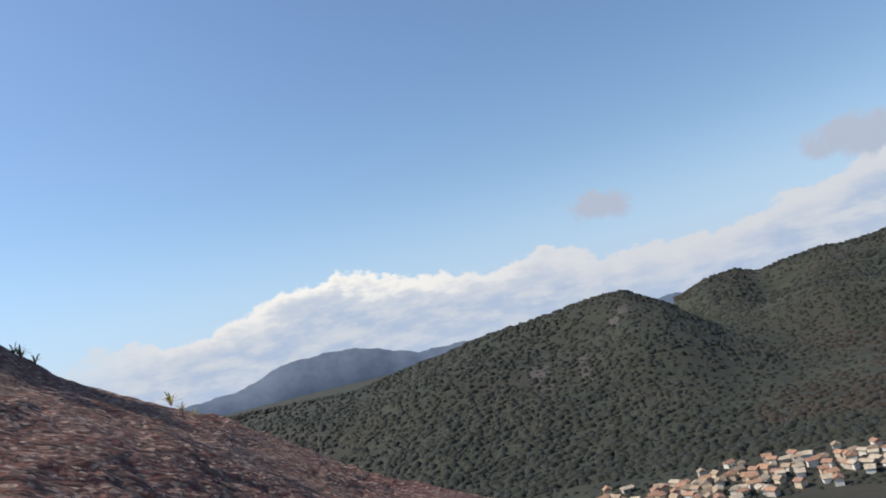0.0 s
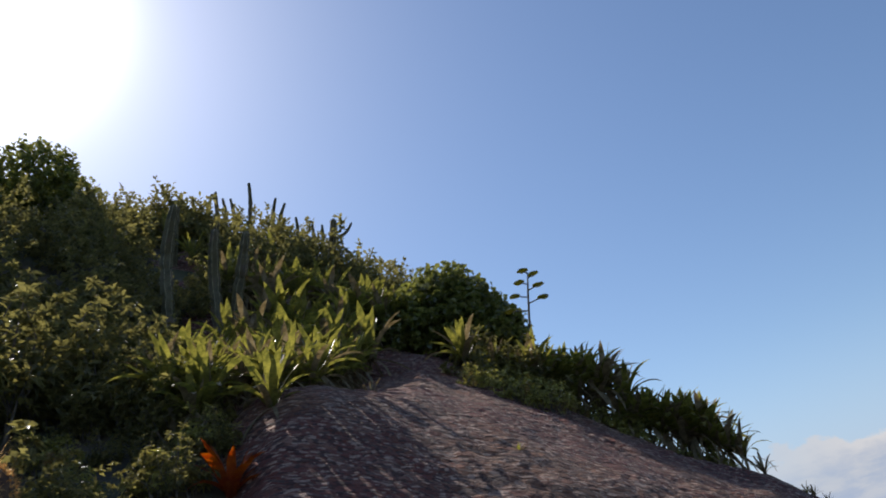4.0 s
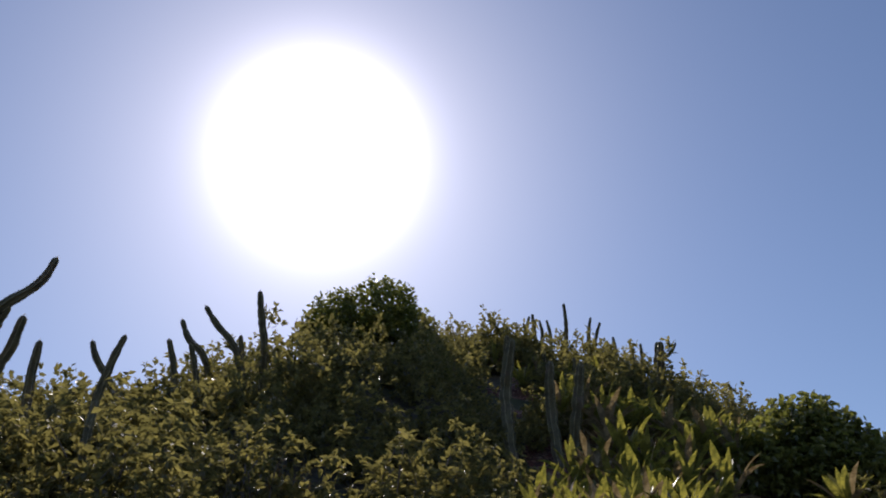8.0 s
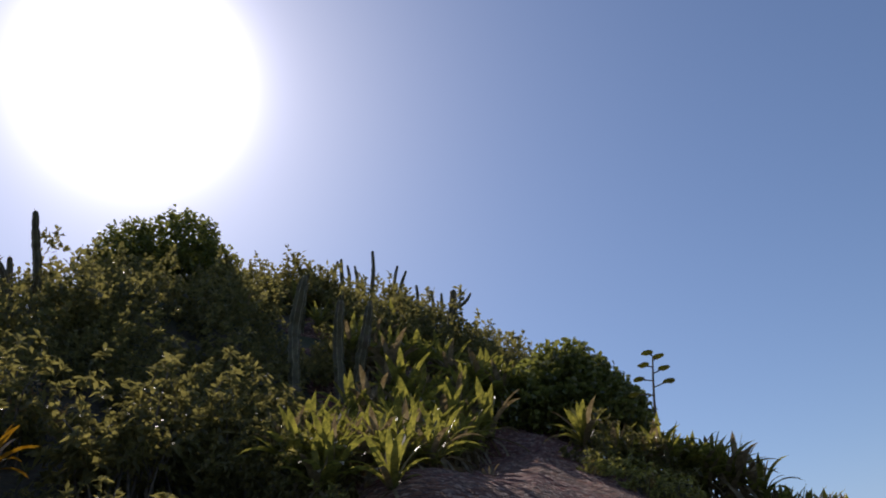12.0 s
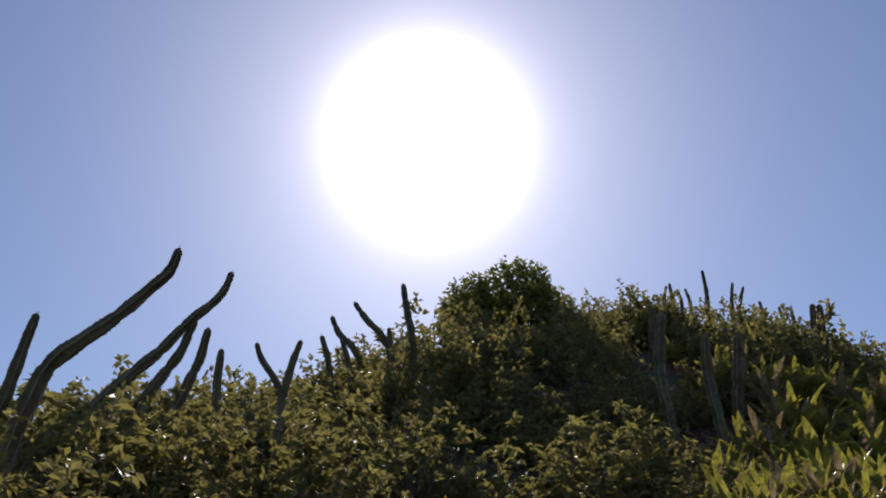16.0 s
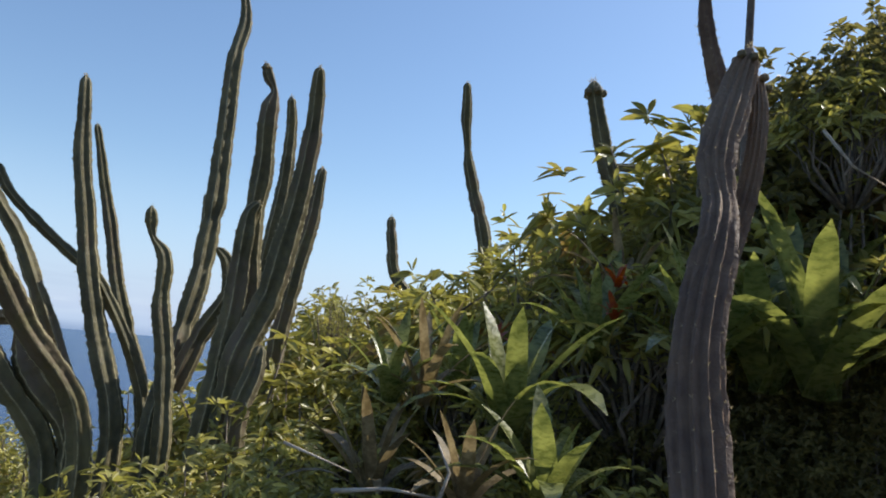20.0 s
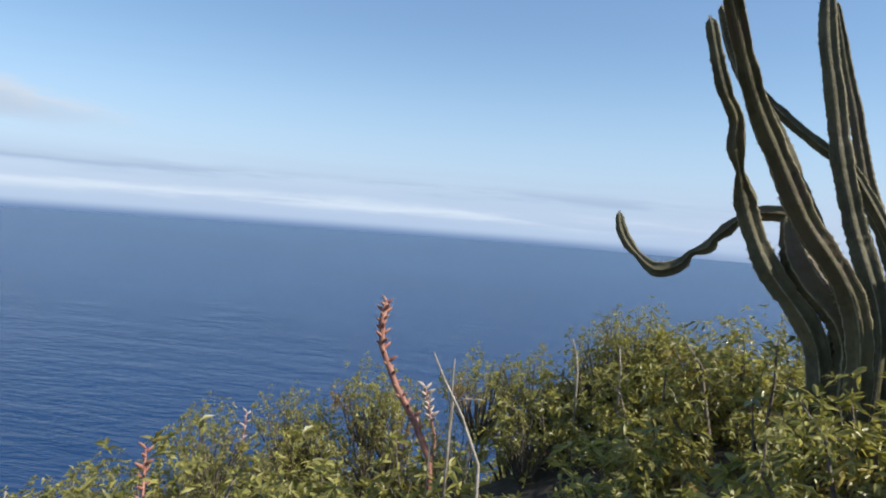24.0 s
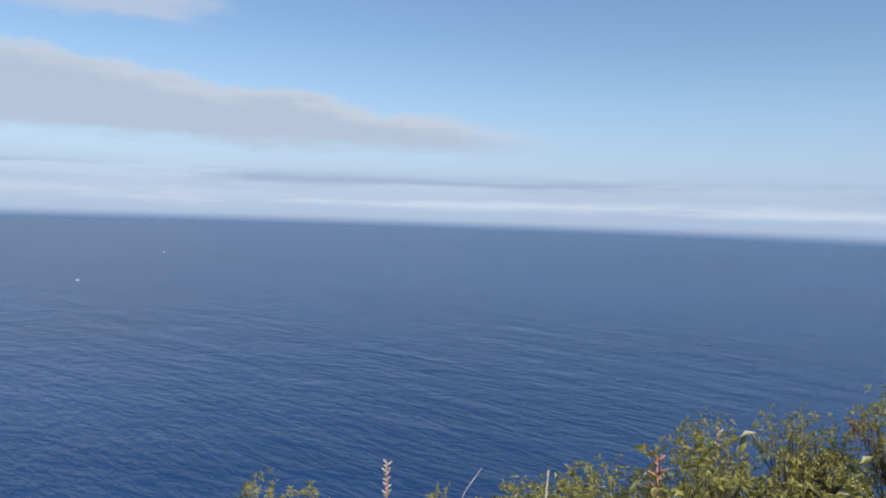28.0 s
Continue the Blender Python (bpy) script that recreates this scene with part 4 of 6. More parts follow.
ARMS.append([(-0.57, -4.10, 0.51, 0.017), (-0.59, -4.09, 0.44, 0.040), (-0.63, -4.07, 0.35, 0.045), (-0.72, -4.04, 0.24, 0.046)])
ARMS.append([(-1.47, -4.58, 1.50, 0.017), (-1.50, -4.61, 1.38, 0.024), (-1.52, -4.66, 1.14, 0.032), (-1.51, -4.70, 0.90, 0.034), (-1.49, -4.73, 0.68, 0.034)])
ARMS.append([(-1.17, -4.54, 1.03, 0.016), (-1.19, -4.56, 0.90, 0.027), (-1.20, -4.58, 0.71, 0.029), (-1.18, -4.59, 0.49, 0.031)])
ARMS.append([(-0.36, -4.14, 1.06, 0.011), (-0.39, -4.16, 0.99, 0.018), (-0.46, -4.17, 0.85, 0.021), (-0.54, -4.17, 0.73, 0.023), (-0.60, -4.16, 0.60, 0.025), (-0.66, -4.15, 0.46, 0.026), (-0.71, -4.12, 0.33, 0.026)])
cactus("tall branching column cactus with many ribbed green arms", ARMS, buds=(0, 10), free=(2, 8, 16))
cactus("ribbed dark column cactus rising from the shrubs", [
    [(-3.47, -6.90, 1.54, 0.037), (-3.51, -6.91, 1.30, 0.047), (-3.57, -6.90, 1.06, 0.049), (-3.76, -6.78, 0.82, 0.051), (-3.91, -6.67, 0.63, 0.051)],
])
cactus("ribbed dark column cactus rising from the shrubs", [
    [(-3.57, -6.17, 2.55, 0.031), (-3.63, -6.22, 2.32, 0.045), (-3.70, -6.26, 2.07, 0.027), (-3.75, -6.27, 1.91, 0.049), (-3.92, -6.24, 1.42, 0.058), (-3.98, -6.23, 1.17, 0.058)],
    [(-3.86, -6.24, 1.65, 0.027), (-3.91, -6.25, 1.42, 0.040), (-3.96, -6.25, 1.21, 0.040)],
], free=(1,))
cactus("ribbed dark column cactus rising from the shrubs", [
    [(-2.121, -3.525, 1.510, 0.031), (-2.161, -3.535, 1.410, 0.031), (-2.201, -3.535, 1.300, 0.035), (-2.281, -3.515, 1.090, 0.039), (-2.321, -3.505, 0.930, 0.039)],
], buds=(0,))
cactus("ribbed dark column cactus rising from the shrubs", [
    [(-4.52, -5.66, 2.12, 0.018), (-4.57, -5.64, 2.05, 0.028), (-4.65, -5.54, 2.03, 0.032), (-4.76, -5.41, 2.03, 0.034), (-4.87, -5.27, 1.98, 0.037), (-4.99, -5.15, 1.85, 0.041), (-5.09, -5.11, 1.57, 0.041)],
    [(-4.83, -5.25, 2.16, 0.018), (-4.86, -5.26, 2.06, 0.028), (-4.88, -5.26, 1.98, 0.030)],
], free=(1,))
cactus("ribbed dark column cactus rising from the shrubs", [
    [(-3.80, -5.45, 1.47, 0.036), (-3.80, -5.48, 1.36, 0.064), (-3.84, -5.49, 1.10, 0.068), (-3.87, -5.49, 0.78, 0.068)],
])
cactus("thick grey-green column cactus standing close by", [
    [(-0.94, -2.21, 0.89, 0.010), (-0.94, -2.22, 0.86, 0.017), (-0.92, -2.22, 0.81, 0.020), (-0.89, -2.21, 0.75, 0.019), (-0.88, -2.20, 0.72, 0.016), (-0.85, -2.18, 0.68, 0.018), (-0.82, -2.17, 0.62, 0.021), (-0.80, -2.16, 0.57, 0.023), (-0.79, -2.15, 0.52, 0.024), (-0.77, -2.13, 0.46, 0.023)],
    [(-0.97, -2.22, 0.87, 0.007), (-0.96, -2.21, 0.83, 0.009), (-0.96, -2.22, 0.74, 0.012), (-0.94, -2.23, 0.65, 0.013), (-0.92, -2.23, 0.55, 0.013)],
], skin=M_CACTUS_OLD, ribs=12, long=0.7, lit_ribs=False, buds=(0, 1))
cactus("ribbed dark column cactus rising from the shrubs", [
    [(-1.79, -2.45, 1.64, 0.014), (-1.78, -2.44, 1.51, 0.020), (-1.78, -2.41, 1.37, 0.022), (-1.79, -2.38, 1.13, 0.024), (-1.76, -2.34, 0.97, 0.025)],
    [(-1.558, -2.240, 1.437, 0.021), (-1.568, -2.250, 1.317, 0.022), (-1.578, -2.250, 1.177, 0.024), (-1.588, -2.230, 1.027, 0.026), (-1.578, -2.200, 0.897, 0.026)],
], buds=(1,), skin=M_CACTUS_OLD, long=1.6, lit_ribs=False)
cactus("ribbed dark column cactus rising from the shrubs", [
    [(-1.632, -2.089, 1.445, 0.014), (-1.652, -2.099, 1.345, 0.020), (-1.682, -2.109, 1.205, 0.023), (-1.692, -2.119, 1.045, 0.024), (-1.692, -2.119, 0.915, 0.025)],
], skin=M_CACTUS_OLD, long=1.6, lit_ribs=False)
cactus("ribbed dark column cactus rising from the shrubs", [
    [(-3.04, -3.08, 2.56, 0.037), (-3.12, -3.07, 2.45, 0.034), (-3.24, -3.02, 2.28, 0.034), (-3.39, -2.94, 2.06, 0.037)],
], buds=(0,))
cactus("ribbed dark column cactus rising from the shrubs", [
    [(-1.915, -2.954, 1.614, 0.015), (-1.965, -2.974, 1.504, 0.024), (-2.035, -2.974, 1.344, 0.029), (-2.115, -2.954, 1.134, 0.032), (-2.135, -2.944, 1.024, 0.032)],
], skin=M_CACTUS_OLD, long=1.6, lit_ribs=False)
cactus("ribbed dark column cactus rising from the shrubs", [
    [(-3.82, -3.09, 2.99, 0.023), (-3.93, -3.09, 2.81, 0.033), (-4.06, -3.08, 2.58, 0.039), (-4.17, -3.06, 2.37, 0.039)],
    [(-3.84, -3.09, 2.75, 0.019), (-3.90, -3.15, 2.60, 0.029), (-3.98, -3.20, 2.40, 0.032)],
])
cactus("ribbed dark column cactus rising from the shrubs", [
    [(-4.00, -2.71, 2.86, 0.021), (-4.07, -2.75, 2.72, 0.029), (-4.15, -2.79, 2.52, 0.036), (-4.25, -2.87, 2.23, 0.039)],
    [(-3.29, -2.56, 2.36, 0.018), (-3.36, -2.60, 2.21, 0.031), (-3.45, -2.65, 1.98, 0.039), (-3.52, -2.71, 1.75, 0.042)],
])
ARMS = []
ARMS.append([(-3.32, -1.92, 2.83, 0.019), (-3.39, -1.96, 2.75, 0.027), (-3.44, -2.04, 2.68, 0.028), (-3.50, -2.19, 2.54, 0.031), (-3.53, -2.30, 2.45, 0.035), (-3.56, -2.40, 2.35, 0.038), (-3.64, -2.47, 2.17, 0.041), (-3.70, -2.51, 2.03, 0.041)])
ARMS.append([(-5.28, -2.02, 4.04, 0.026), (-5.34, -2.06, 3.93, 0.033), (-5.41, -2.18, 3.79, 0.035), (-5.43, -2.26, 3.72, 0.037), (-5.51, -2.45, 3.50, 0.042), (-5.58, -2.73, 3.21, 0.044), (-5.62, -2.89, 3.00, 0.044)])
ARMS.append([(-5.44, -2.25, 3.71, 0.031), (-5.54, -2.33, 3.50, 0.037), (-5.64, -2.51, 3.21, 0.044), (-5.71, -2.64, 2.96, 0.044)])
ARMS.append([(-5.61, -2.18, 3.74, 0.029), (-5.71, -2.22, 3.55, 0.038), (-5.83, -2.33, 3.26, 0.043), (-5.92, -2.42, 3.01, 0.043)])
cactus("ribbed dark column cactus rising from the shrubs", ARMS)
cactus("ribbed dark column cactus rising from the shrubs", [
    [(-6.14, -2.15, 3.85, 0.024), (-6.21, -2.16, 3.72, 0.034), (-6.29, -2.16, 3.55, 0.037), (-6.38, -2.15, 3.35, 0.037)],
])
cactus("ribbed dark column cactus rising from the shrubs", [
    [(-8.71, -2.19, 5.33, 0.029), (-8.81, -2.12, 5.17, 0.039), (-8.90, -1.99, 5.02, 0.043), (-9.02, -1.84, 4.79, 0.043)],
    [(-5.36, -1.47, 3.53, 0.019), (-5.42, -1.51, 3.42, 0.027), (-5.47, -1.54, 3.31, 0.029), (-5.53, -1.57, 3.17, 0.029)],
])
cactus("ribbed dark column cactus rising from the shrubs", [
    [(-8.94, -1.03, 6.13, 0.030), (-9.03, -0.89, 5.97, 0.042), (-9.16, -0.61, 5.72, 0.045), (-9.30, -0.48, 5.46, 0.049), (-9.45, -0.39, 5.14, 0.049)],
    [(-9.09, -0.37, 6.57, 0.035), (-9.27, -0.30, 6.29, 0.051), (-9.48, -0.20, 5.92, 0.055), (-9.69, -0.16, 5.51, 0.055)],
    [(-9.43, -0.53, 6.05, 0.031), (-9.54, -0.49, 5.85, 0.039), (-9.68, -0.43, 5.58, 0.039)],
])
cactus("ribbed dark column cactus rising from the shrubs", [
    [(-10.07, -1.33, 6.58, 0.034), (-10.20, -1.21, 6.37, 0.047), (-10.29, -0.99, 6.19, 0.051), (-10.42, -0.85, 5.94, 0.051)],
    [(-10.13, -1.46, 6.28, 0.034), (-10.25, -1.37, 6.06, 0.046), (-10.42, -1.29, 5.74, 0.046)],
    [(-10.15, -1.16, 6.25, 0.034), (-10.25, -1.09, 6.07, 0.042), (-10.39, -1.00, 5.78, 0.042)],
])
cactus("ribbed dark column cactus rising from the shrubs", [
    [(-9.73, 3.54, 6.79, 0.041), (-9.99, 3.57, 6.36, 0.060), (-10.24, 3.62, 5.89, 0.064), (-10.48, 3.74, 5.32, 0.069)],
    [(-10.01, 4.30, 6.79, 0.038), (-10.32, 4.36, 6.22, 0.057), (-10.61, 4.51, 5.54, 0.062)],
], ribs=6, spines=False)
cactus("ribbed dark column cactus rising from the shrubs", [
    [(-9.49, 4.53, 6.38, 0.037), (-9.74, 4.56, 5.94, 0.055), (-10.08, 4.55, 5.31, 0.060)],
    [(-10.62, 2.99, 6.73, 0.038), (-10.80, 3.01, 6.41, 0.057), (-10.98, 3.14, 5.99, 0.057)],
], ribs=6, spines=False)
cactus("ribbed dark column cactus rising from the shrubs", [
    [(-10.85, 7.25, 7.81, 0.057), (-11.07, 7.28, 7.45, 0.074), (-11.50, 7.32, 6.66, 0.080)],
    [(-10.68, 7.53, 7.73, 0.023), (-10.82, 7.48, 7.60, 0.034), (-11.03, 7.30, 7.48, 0.040)],
], ribs=6, spines=False, free=(1,))
ARMS = []
ARMS.append([(-14.18, 7.37, 10.85, 0.036), (-14.41, 7.48, 10.45, 0.051), (-14.70, 7.55, 9.95, 0.058)])
ARMS.append([(-14.64, 6.70, 10.73, 0.036), (-14.82, 6.78, 10.41, 0.051), (-15.08, 6.92, 9.91, 0.058)])
ARMS.append([(-14.70, 6.64, 10.69, 0.029), (-14.89, 6.61, 10.43, 0.044), (-15.15, 6.76, 9.92, 0.051)])
ARMS.append([(-14.65, 6.87, 10.58, 0.029), (-14.77, 6.97, 10.33, 0.044), (-15.03, 7.01, 9.90, 0.051)])
cactus("ribbed dark column cactus rising from the shrubs", ARMS, ribs=6, spines=False)
ARMS = []
ARMS.append([(-14.07, 8.00, 10.47, 0.029), (-14.23, 8.00, 10.25, 0.044), (-14.46, 8.03, 9.89, 0.051)])
ARMS.append([(-14.03, 8.22, 10.34, 0.029), (-14.21, 8.18, 10.11, 0.044), (-14.43, 8.16, 9.80, 0.051)])
ARMS.append([(-14.58, 7.04, 10.56, 0.029), (-14.69, 7.14, 10.31, 0.044), (-14.93, 7.24, 9.87, 0.051)])
ARMS.append([(-14.85, 6.52, 10.56, 0.029), (-14.97, 6.63, 10.30, 0.044), (-15.15, 6.75, 9.92, 0.051)])
cactus("ribbed dark column cactus rising from the shrubs", ARMS, ribs=6, spines=False)
ARMS = []
ARMS.append([(-13.36, 8.02, 9.50, 0.028), (-13.44, 8.08, 9.31, 0.041), (-13.63, 8.15, 8.95, 0.048)])
ARMS.append([(-13.25, 8.37, 9.30, 0.028), (-13.35, 8.44, 9.08, 0.041), (-13.49, 8.52, 8.77, 0.048)])
ARMS.append([(-13.14, 8.57, 9.26, 0.028), (-13.24, 8.62, 9.04, 0.041), (-13.44, 8.67, 8.69, 0.048)])
ARMS.append([(-12.56, 10.23, 8.07, 0.028), (-12.65, 10.27, 7.87, 0.041), (-12.84, 10.32, 7.45, 0.048)])
cactus("ribbed dark column cactus rising from the shrubs", ARMS, ribs=6, spines=False)
cactus("stubby column cactus tip with golden backlit spines", [
    [(-3.64, -0.59, 1.45, 0.076), (-3.67, -0.59, 1.34, 0.106), (-3.69, -0.57, 1.22, 0.113)],
], ribs=11, long=3.2, lit_ribs=False, skin=M_CACTUS_OLD)
cactus("stubby column cactus tip with golden backlit spines", [
    [(-3.95, 0.09, 1.42, 0.071), (-3.96, 0.09, 1.34, 0.093), (-3.98, 0.10, 1.22, 0.099)],
], ribs=11, long=3.2, lit_ribs=False, skin=M_CACTUS_OLD)
cactus("ribbed dark column cactus rising from the shrubs", [
    [(-5.76, 1.19, 2.58, 0.037), (-5.82, 1.18, 2.40, 0.069), (-5.90, 1.21, 2.11, 0.078)],
])

cactus("thick dark column cactus standing among the bromeliads", [
    [(-7.63, 2.58, 5.38, 0.045), (-7.79, 2.57, 5.13, 0.068), (-7.95, 2.57, 4.86, 0.072)],
    [(-7.59, 3.03, 5.10, 0.045), (-7.72, 3.05, 4.86, 0.064), (-7.85, 3.09, 4.62, 0.068)],
    [(-7.45, 3.36, 5.04, 0.045), (-7.67, 3.37, 4.66, 0.070), (-7.93, 3.37, 4.16, 0.075)],
], spines=False)
cactus("thick dark column cactus standing among the bromeliads", [
    [(-9.09, 5.91, 6.62, 0.05), (-9.33, 5.96, 6.21, 0.075), (-9.57, 6.00, 5.75, 0.08)],
], spines=False)

# ---- shrubs on the slopes ----
def bearing(x, y):
    """Degrees to the west of north and metres from the standing place."""
    return math.degrees(math.atan2(-(x - CX), y - CY)) % 360, math.hypot(x - CX, y - CY)


FAR_UP, FAR_DOWN = [], []


def growth_edge(r):
    """The bearing at which the growth on the hill begins beside the bare slab, at r metres."""
    return float(np.interp(r, (4.3, 4.9, 7.7, 8.9, 10.0, 11.5), (54.5, 51.5, 48.0, 46.5, 45.5, 45.0)))




def scatter():
    rng = random.Random(11)
    step = 0.55
    gx = int(28 / step)
    for ix in range(-gx, gx):
        for iy in range(-gx, gx):
            x, y = ix * step + rng.uniform(-0.24, 0.24), iy * step + rng.uniform(-0.24, 0.24)
            keep, turn, size, v = rng.random(), rng.uniform(0, 6.28), rng.uniform(0.8, 1.2), rng.randrange(4)
            b, r = bearing(x, y)
            if r < 1.9 or r > 25 or (79 < b < 90 and r < 5.0):
                continue
            if 64 < b < 120 and r > (4.4 if b < 72 else 3.4 if b < 90 else 2.6):
                if 7.0 <= r < 8.5:
                    if keep < 0.5:
                        FAR_UP.append(("thicket", v, x, y, size * 0.95, turn))
                elif r < 8.5:
                    if keep < (0.5 if r > 4.5 else 0.62):
                        put_shrub("dry" if keep < 0.03 else "thicket", 0 if keep < 0.03 else v, x, y, size * (0.95 if r > 4.5 else 0.7 if b > 98 else 0.8), turn)
                elif keep < 0.36 and math.hypot(x + 12.9, y - 2.2) > 1.7:
                    FAR_UP.append(("slope", v, x, y, size * (0.5 if 70 < b < 81 and 11.4 < r < 14 else 0.85 if 70 < b < 81 else 1.1), turn))
            elif 47 < b <= 66 and 7.6 < r <= 10.2:
                if keep < 0.4 and b > growth_edge(r) + 4:
                    put_shrub("thicket", v, x, y, size * 0.62, turn)
            elif 45 < b <= 64 and r > 10.2:
                if keep < 0.42:
                    FAR_UP.append(("slope", v, x, y, size * (1.0 if r < 13.0 else 0.6), turn))
            elif 120 <= b < 170 and math.hypot(x + 0.2, y + 1.8) > (2.1 if b < 150 else 1.55) and r < 7.5:
                if r < 5.5 and keep < 0.72 or keep < 0.35:
                    put_shrub("lance", v, x, y, size * (0.78 if b > 165 else 0.92 if b > 138 else 0.65 if r < 3.6 else 1.1), turn, group="shrubs on the edge")
            elif 170 <= b < 250 and math.hypot(x - 0.1, y + 2.0) > 1.7 and r < 8.5 and x < 5.5:
                if keep < 0.72:
                    if r > 5.4:
                        FAR_DOWN.append(("sea", v, x, y, size * (0.75 if b < 198 else 1.0), turn))
                    elif b < 202 and r < 4.4:
                        put_shrub("lance", v, x, y, size * 0.54, turn, group="shrubs on the edge")
                    else:
                        put_shrub("sea", v, x, y, size * (0.75 if b < 198 else 1.0), turn, group="shrubs on the edge")


scatter()
rng = random.Random(23)
for k in range(46):
    b, r = rng.uniform(60, 92), rng.uniform(2.9, 4.9)
    if b < 68 and r < 4.0:
        continue
    put_shrub("lance" if k % 3 == 0 else "thicket", k % 4, CX - r * math.sin(radians(b)), CY + r * math.cos(radians(b)), rng.uniform(0.32, 0.5), k * 1.9, group="low shrubs by the rock")
for k in range(9):
    b, r = rng.uniform(60, 69), rng.uniform(4.2, 6.6)
    put_shrub("thicket", k % 4, CX - r * math.sin(radians(b)), CY + r * math.cos(radians(b)), rng.uniform(0.55, 0.8), k * 1.9, group="low shrubs by the rock")
for k, (x, y, size) in enumerate(((-12.23, 3.68, 0.40), (-12.81, 4.64, 0.53), (-13.27, 5.92, 0.67), (-13.05, 6.52, 0.90), (-12.85, 7.12, 1.00), (-12.67, 7.73, 1.11), (-12.43, 8.18, 1.34), (-12.21, 8.63, 1.56), (-11.37, 8.52, 1.34), (-10.59, 8.25, 1.11), (-9.86, 7.90, 0.84), (-10.21, 7.23, 0.55), (-11.12, 7.30, 0.54), (-10.74, 6.22, 0.40),)):
    FAR_UP.append(("slope", k % 4, x, y, min(size, 1.8), k * 1.3))
for k in range(34):
    b, r = rng.uniform(66, 94), rng.uniform(2.5, 3.7)
    put_shrub("thicket", k % 4, CX - r * math.sin(radians(b)), CY + r * math.cos(radians(b)), rng.uniform(0.26, 0.36), k * 2.3, group="low shrubs by the rock")
for k, (x, y, top) in enumerate(((-12.0, 2.9, 0.9), (-11.9, 3.3, 1.05), (-11.8, 3.7, 1.1), (-11.7, 4.1, 1.0), (-11.6, 4.7, 0.85), (-11.35, 5.1, 1.0), (-11.1, 5.5, 1.15), (-11.0, 5.9, 1.2), (-10.9, 6.3, 1.15), (-10.8, 6.75, 1.0), (-10.7, 7.15, 1.0), (-10.5, 7.5, 1.25), (-10.35, 7.85, 1.3), (-10.25, 8.15, 1.3))):
    FAR_UP.append(("slope", k % 4, x, y, top / 1.12, k * 2.1))
for k, (x, y) in enumerate(((-5.54, -0.88), (-5.31, -0.60), (-4.57, -0.79), (-5.34, -0.24), (-5.03, -0.19), (-5.96, 0.18), (-5.65, 0.48), (-5.11, 0.54), (-5.38, 0.89), (-4.83, 0.85), (-5.03, 1.16), (-4.50, 0.97), (-4.81, 1.39), (-4.27, 1.21), (-5.18, 0.08), (-6.91, 0.17), (-6.55, 1.39), (-6.30, 0.81))):
    put_shrub("thicket", k % 4, x, y, (0.26, 0.32, 0.29)[k % 3], k * 1.9, group="low shrubs by the rock")
for k, (x, y, size) in enumerate(((-8.3, 2.4, 0.55), (-8.25, 2.85, 0.55), (-8.4, 3.3, 0.6), (-8.7, 2.6, 0.6), (-8.6, 3.7, 0.6), (-9.9, 5.8, 0.6))):
    FAR_UP.append(("slope", k % 4, x, y, size, k * 2.3))
make_thicket(FAR_DOWN, "seaward_thicket", "olive thicket running down towards the sea")
make_thicket(FAR_UP, "hillside_thicket", "yellow-green thicket covering the upper slope")
put_shrub("glossy", 0, -6.95, 5.63, 1.22, 0.4, name="bush", tall=1.08, sink=0.12, group="glossy bushes")
put_shrub("glossy", 1, -13.7, 2.3, 1.5, 1.0, name="bush", tall=0.92, sink=0.1, group="glossy bushes")
# extra bush added behind to block light through the first one's gaps
put_shrub("glossy", 1, -14.4, 2.45, 1.3, 2.6, name="bush", tall=0.95, sink=0.15, group="glossy bushes")
put_shrub("glossy", 0, -15.4, 9.0, 1.2, 2.0, name="bush", group="glossy bushes")
put_shrub("glossy", 0, -11.6, 8.9, 1.1, 3.0, name="bush", group="glossy bushes")

for k, (x, y, size) in enumerate(((-4.90, 3.95, 0.42), (-4.70, 4.15, 0.5), (-4.55, 4.35, 0.6), (-4.95, 4.35, 0.55))):
    put_shrub("lance", k % 4, x, y, size, k * 1.3, group="shrubs beside the rock")

# ---- bromeliads along the rock's edge ----
rng = random.Random(5)
for k in range(34):
    r = rng.uniform(7.2, 9.6)
    b = growth_edge(r) + 1.6 + 13 * rng.random() ** 1.3
    x, y = CX - r * math.sin(radians(b)), CY + r * math.cos(radians(b))
    bromeliad(x, y, rng.uniform(0.46, 0.62), 16, "green" if rng.random() < 0.94 else "old", k, lift=rng.uniform(0.18, 0.34), wide=1.45, skirt=8)
for k in range(64):
    r = rng.uniform(4.6, 7.4)
    b = growth_edge(r) + 1.8 + 12 * rng.random()
    x, y = CX - r * math.sin(radians(b)), CY + r * math.cos(radians(b))
    bromeliad(x, y, rng.uniform(0.32, 0.48), 15, "green" if rng.random() < 0.9 else "old", 120 + k, lift=rng.uniform(0.10, 0.22), wide=1.45, skirt=7)
for k in range(9):
    b, r = rng.uniform(56, 70), rng.uniform(9.8, 12)
    x, y = CX - r * math.sin(radians(b)), CY + r * math.cos(radians(b))
    bromeliad(x, y, rng.uniform(0.45, 0.65), 14, "green", 80 + k, lift=0.2)
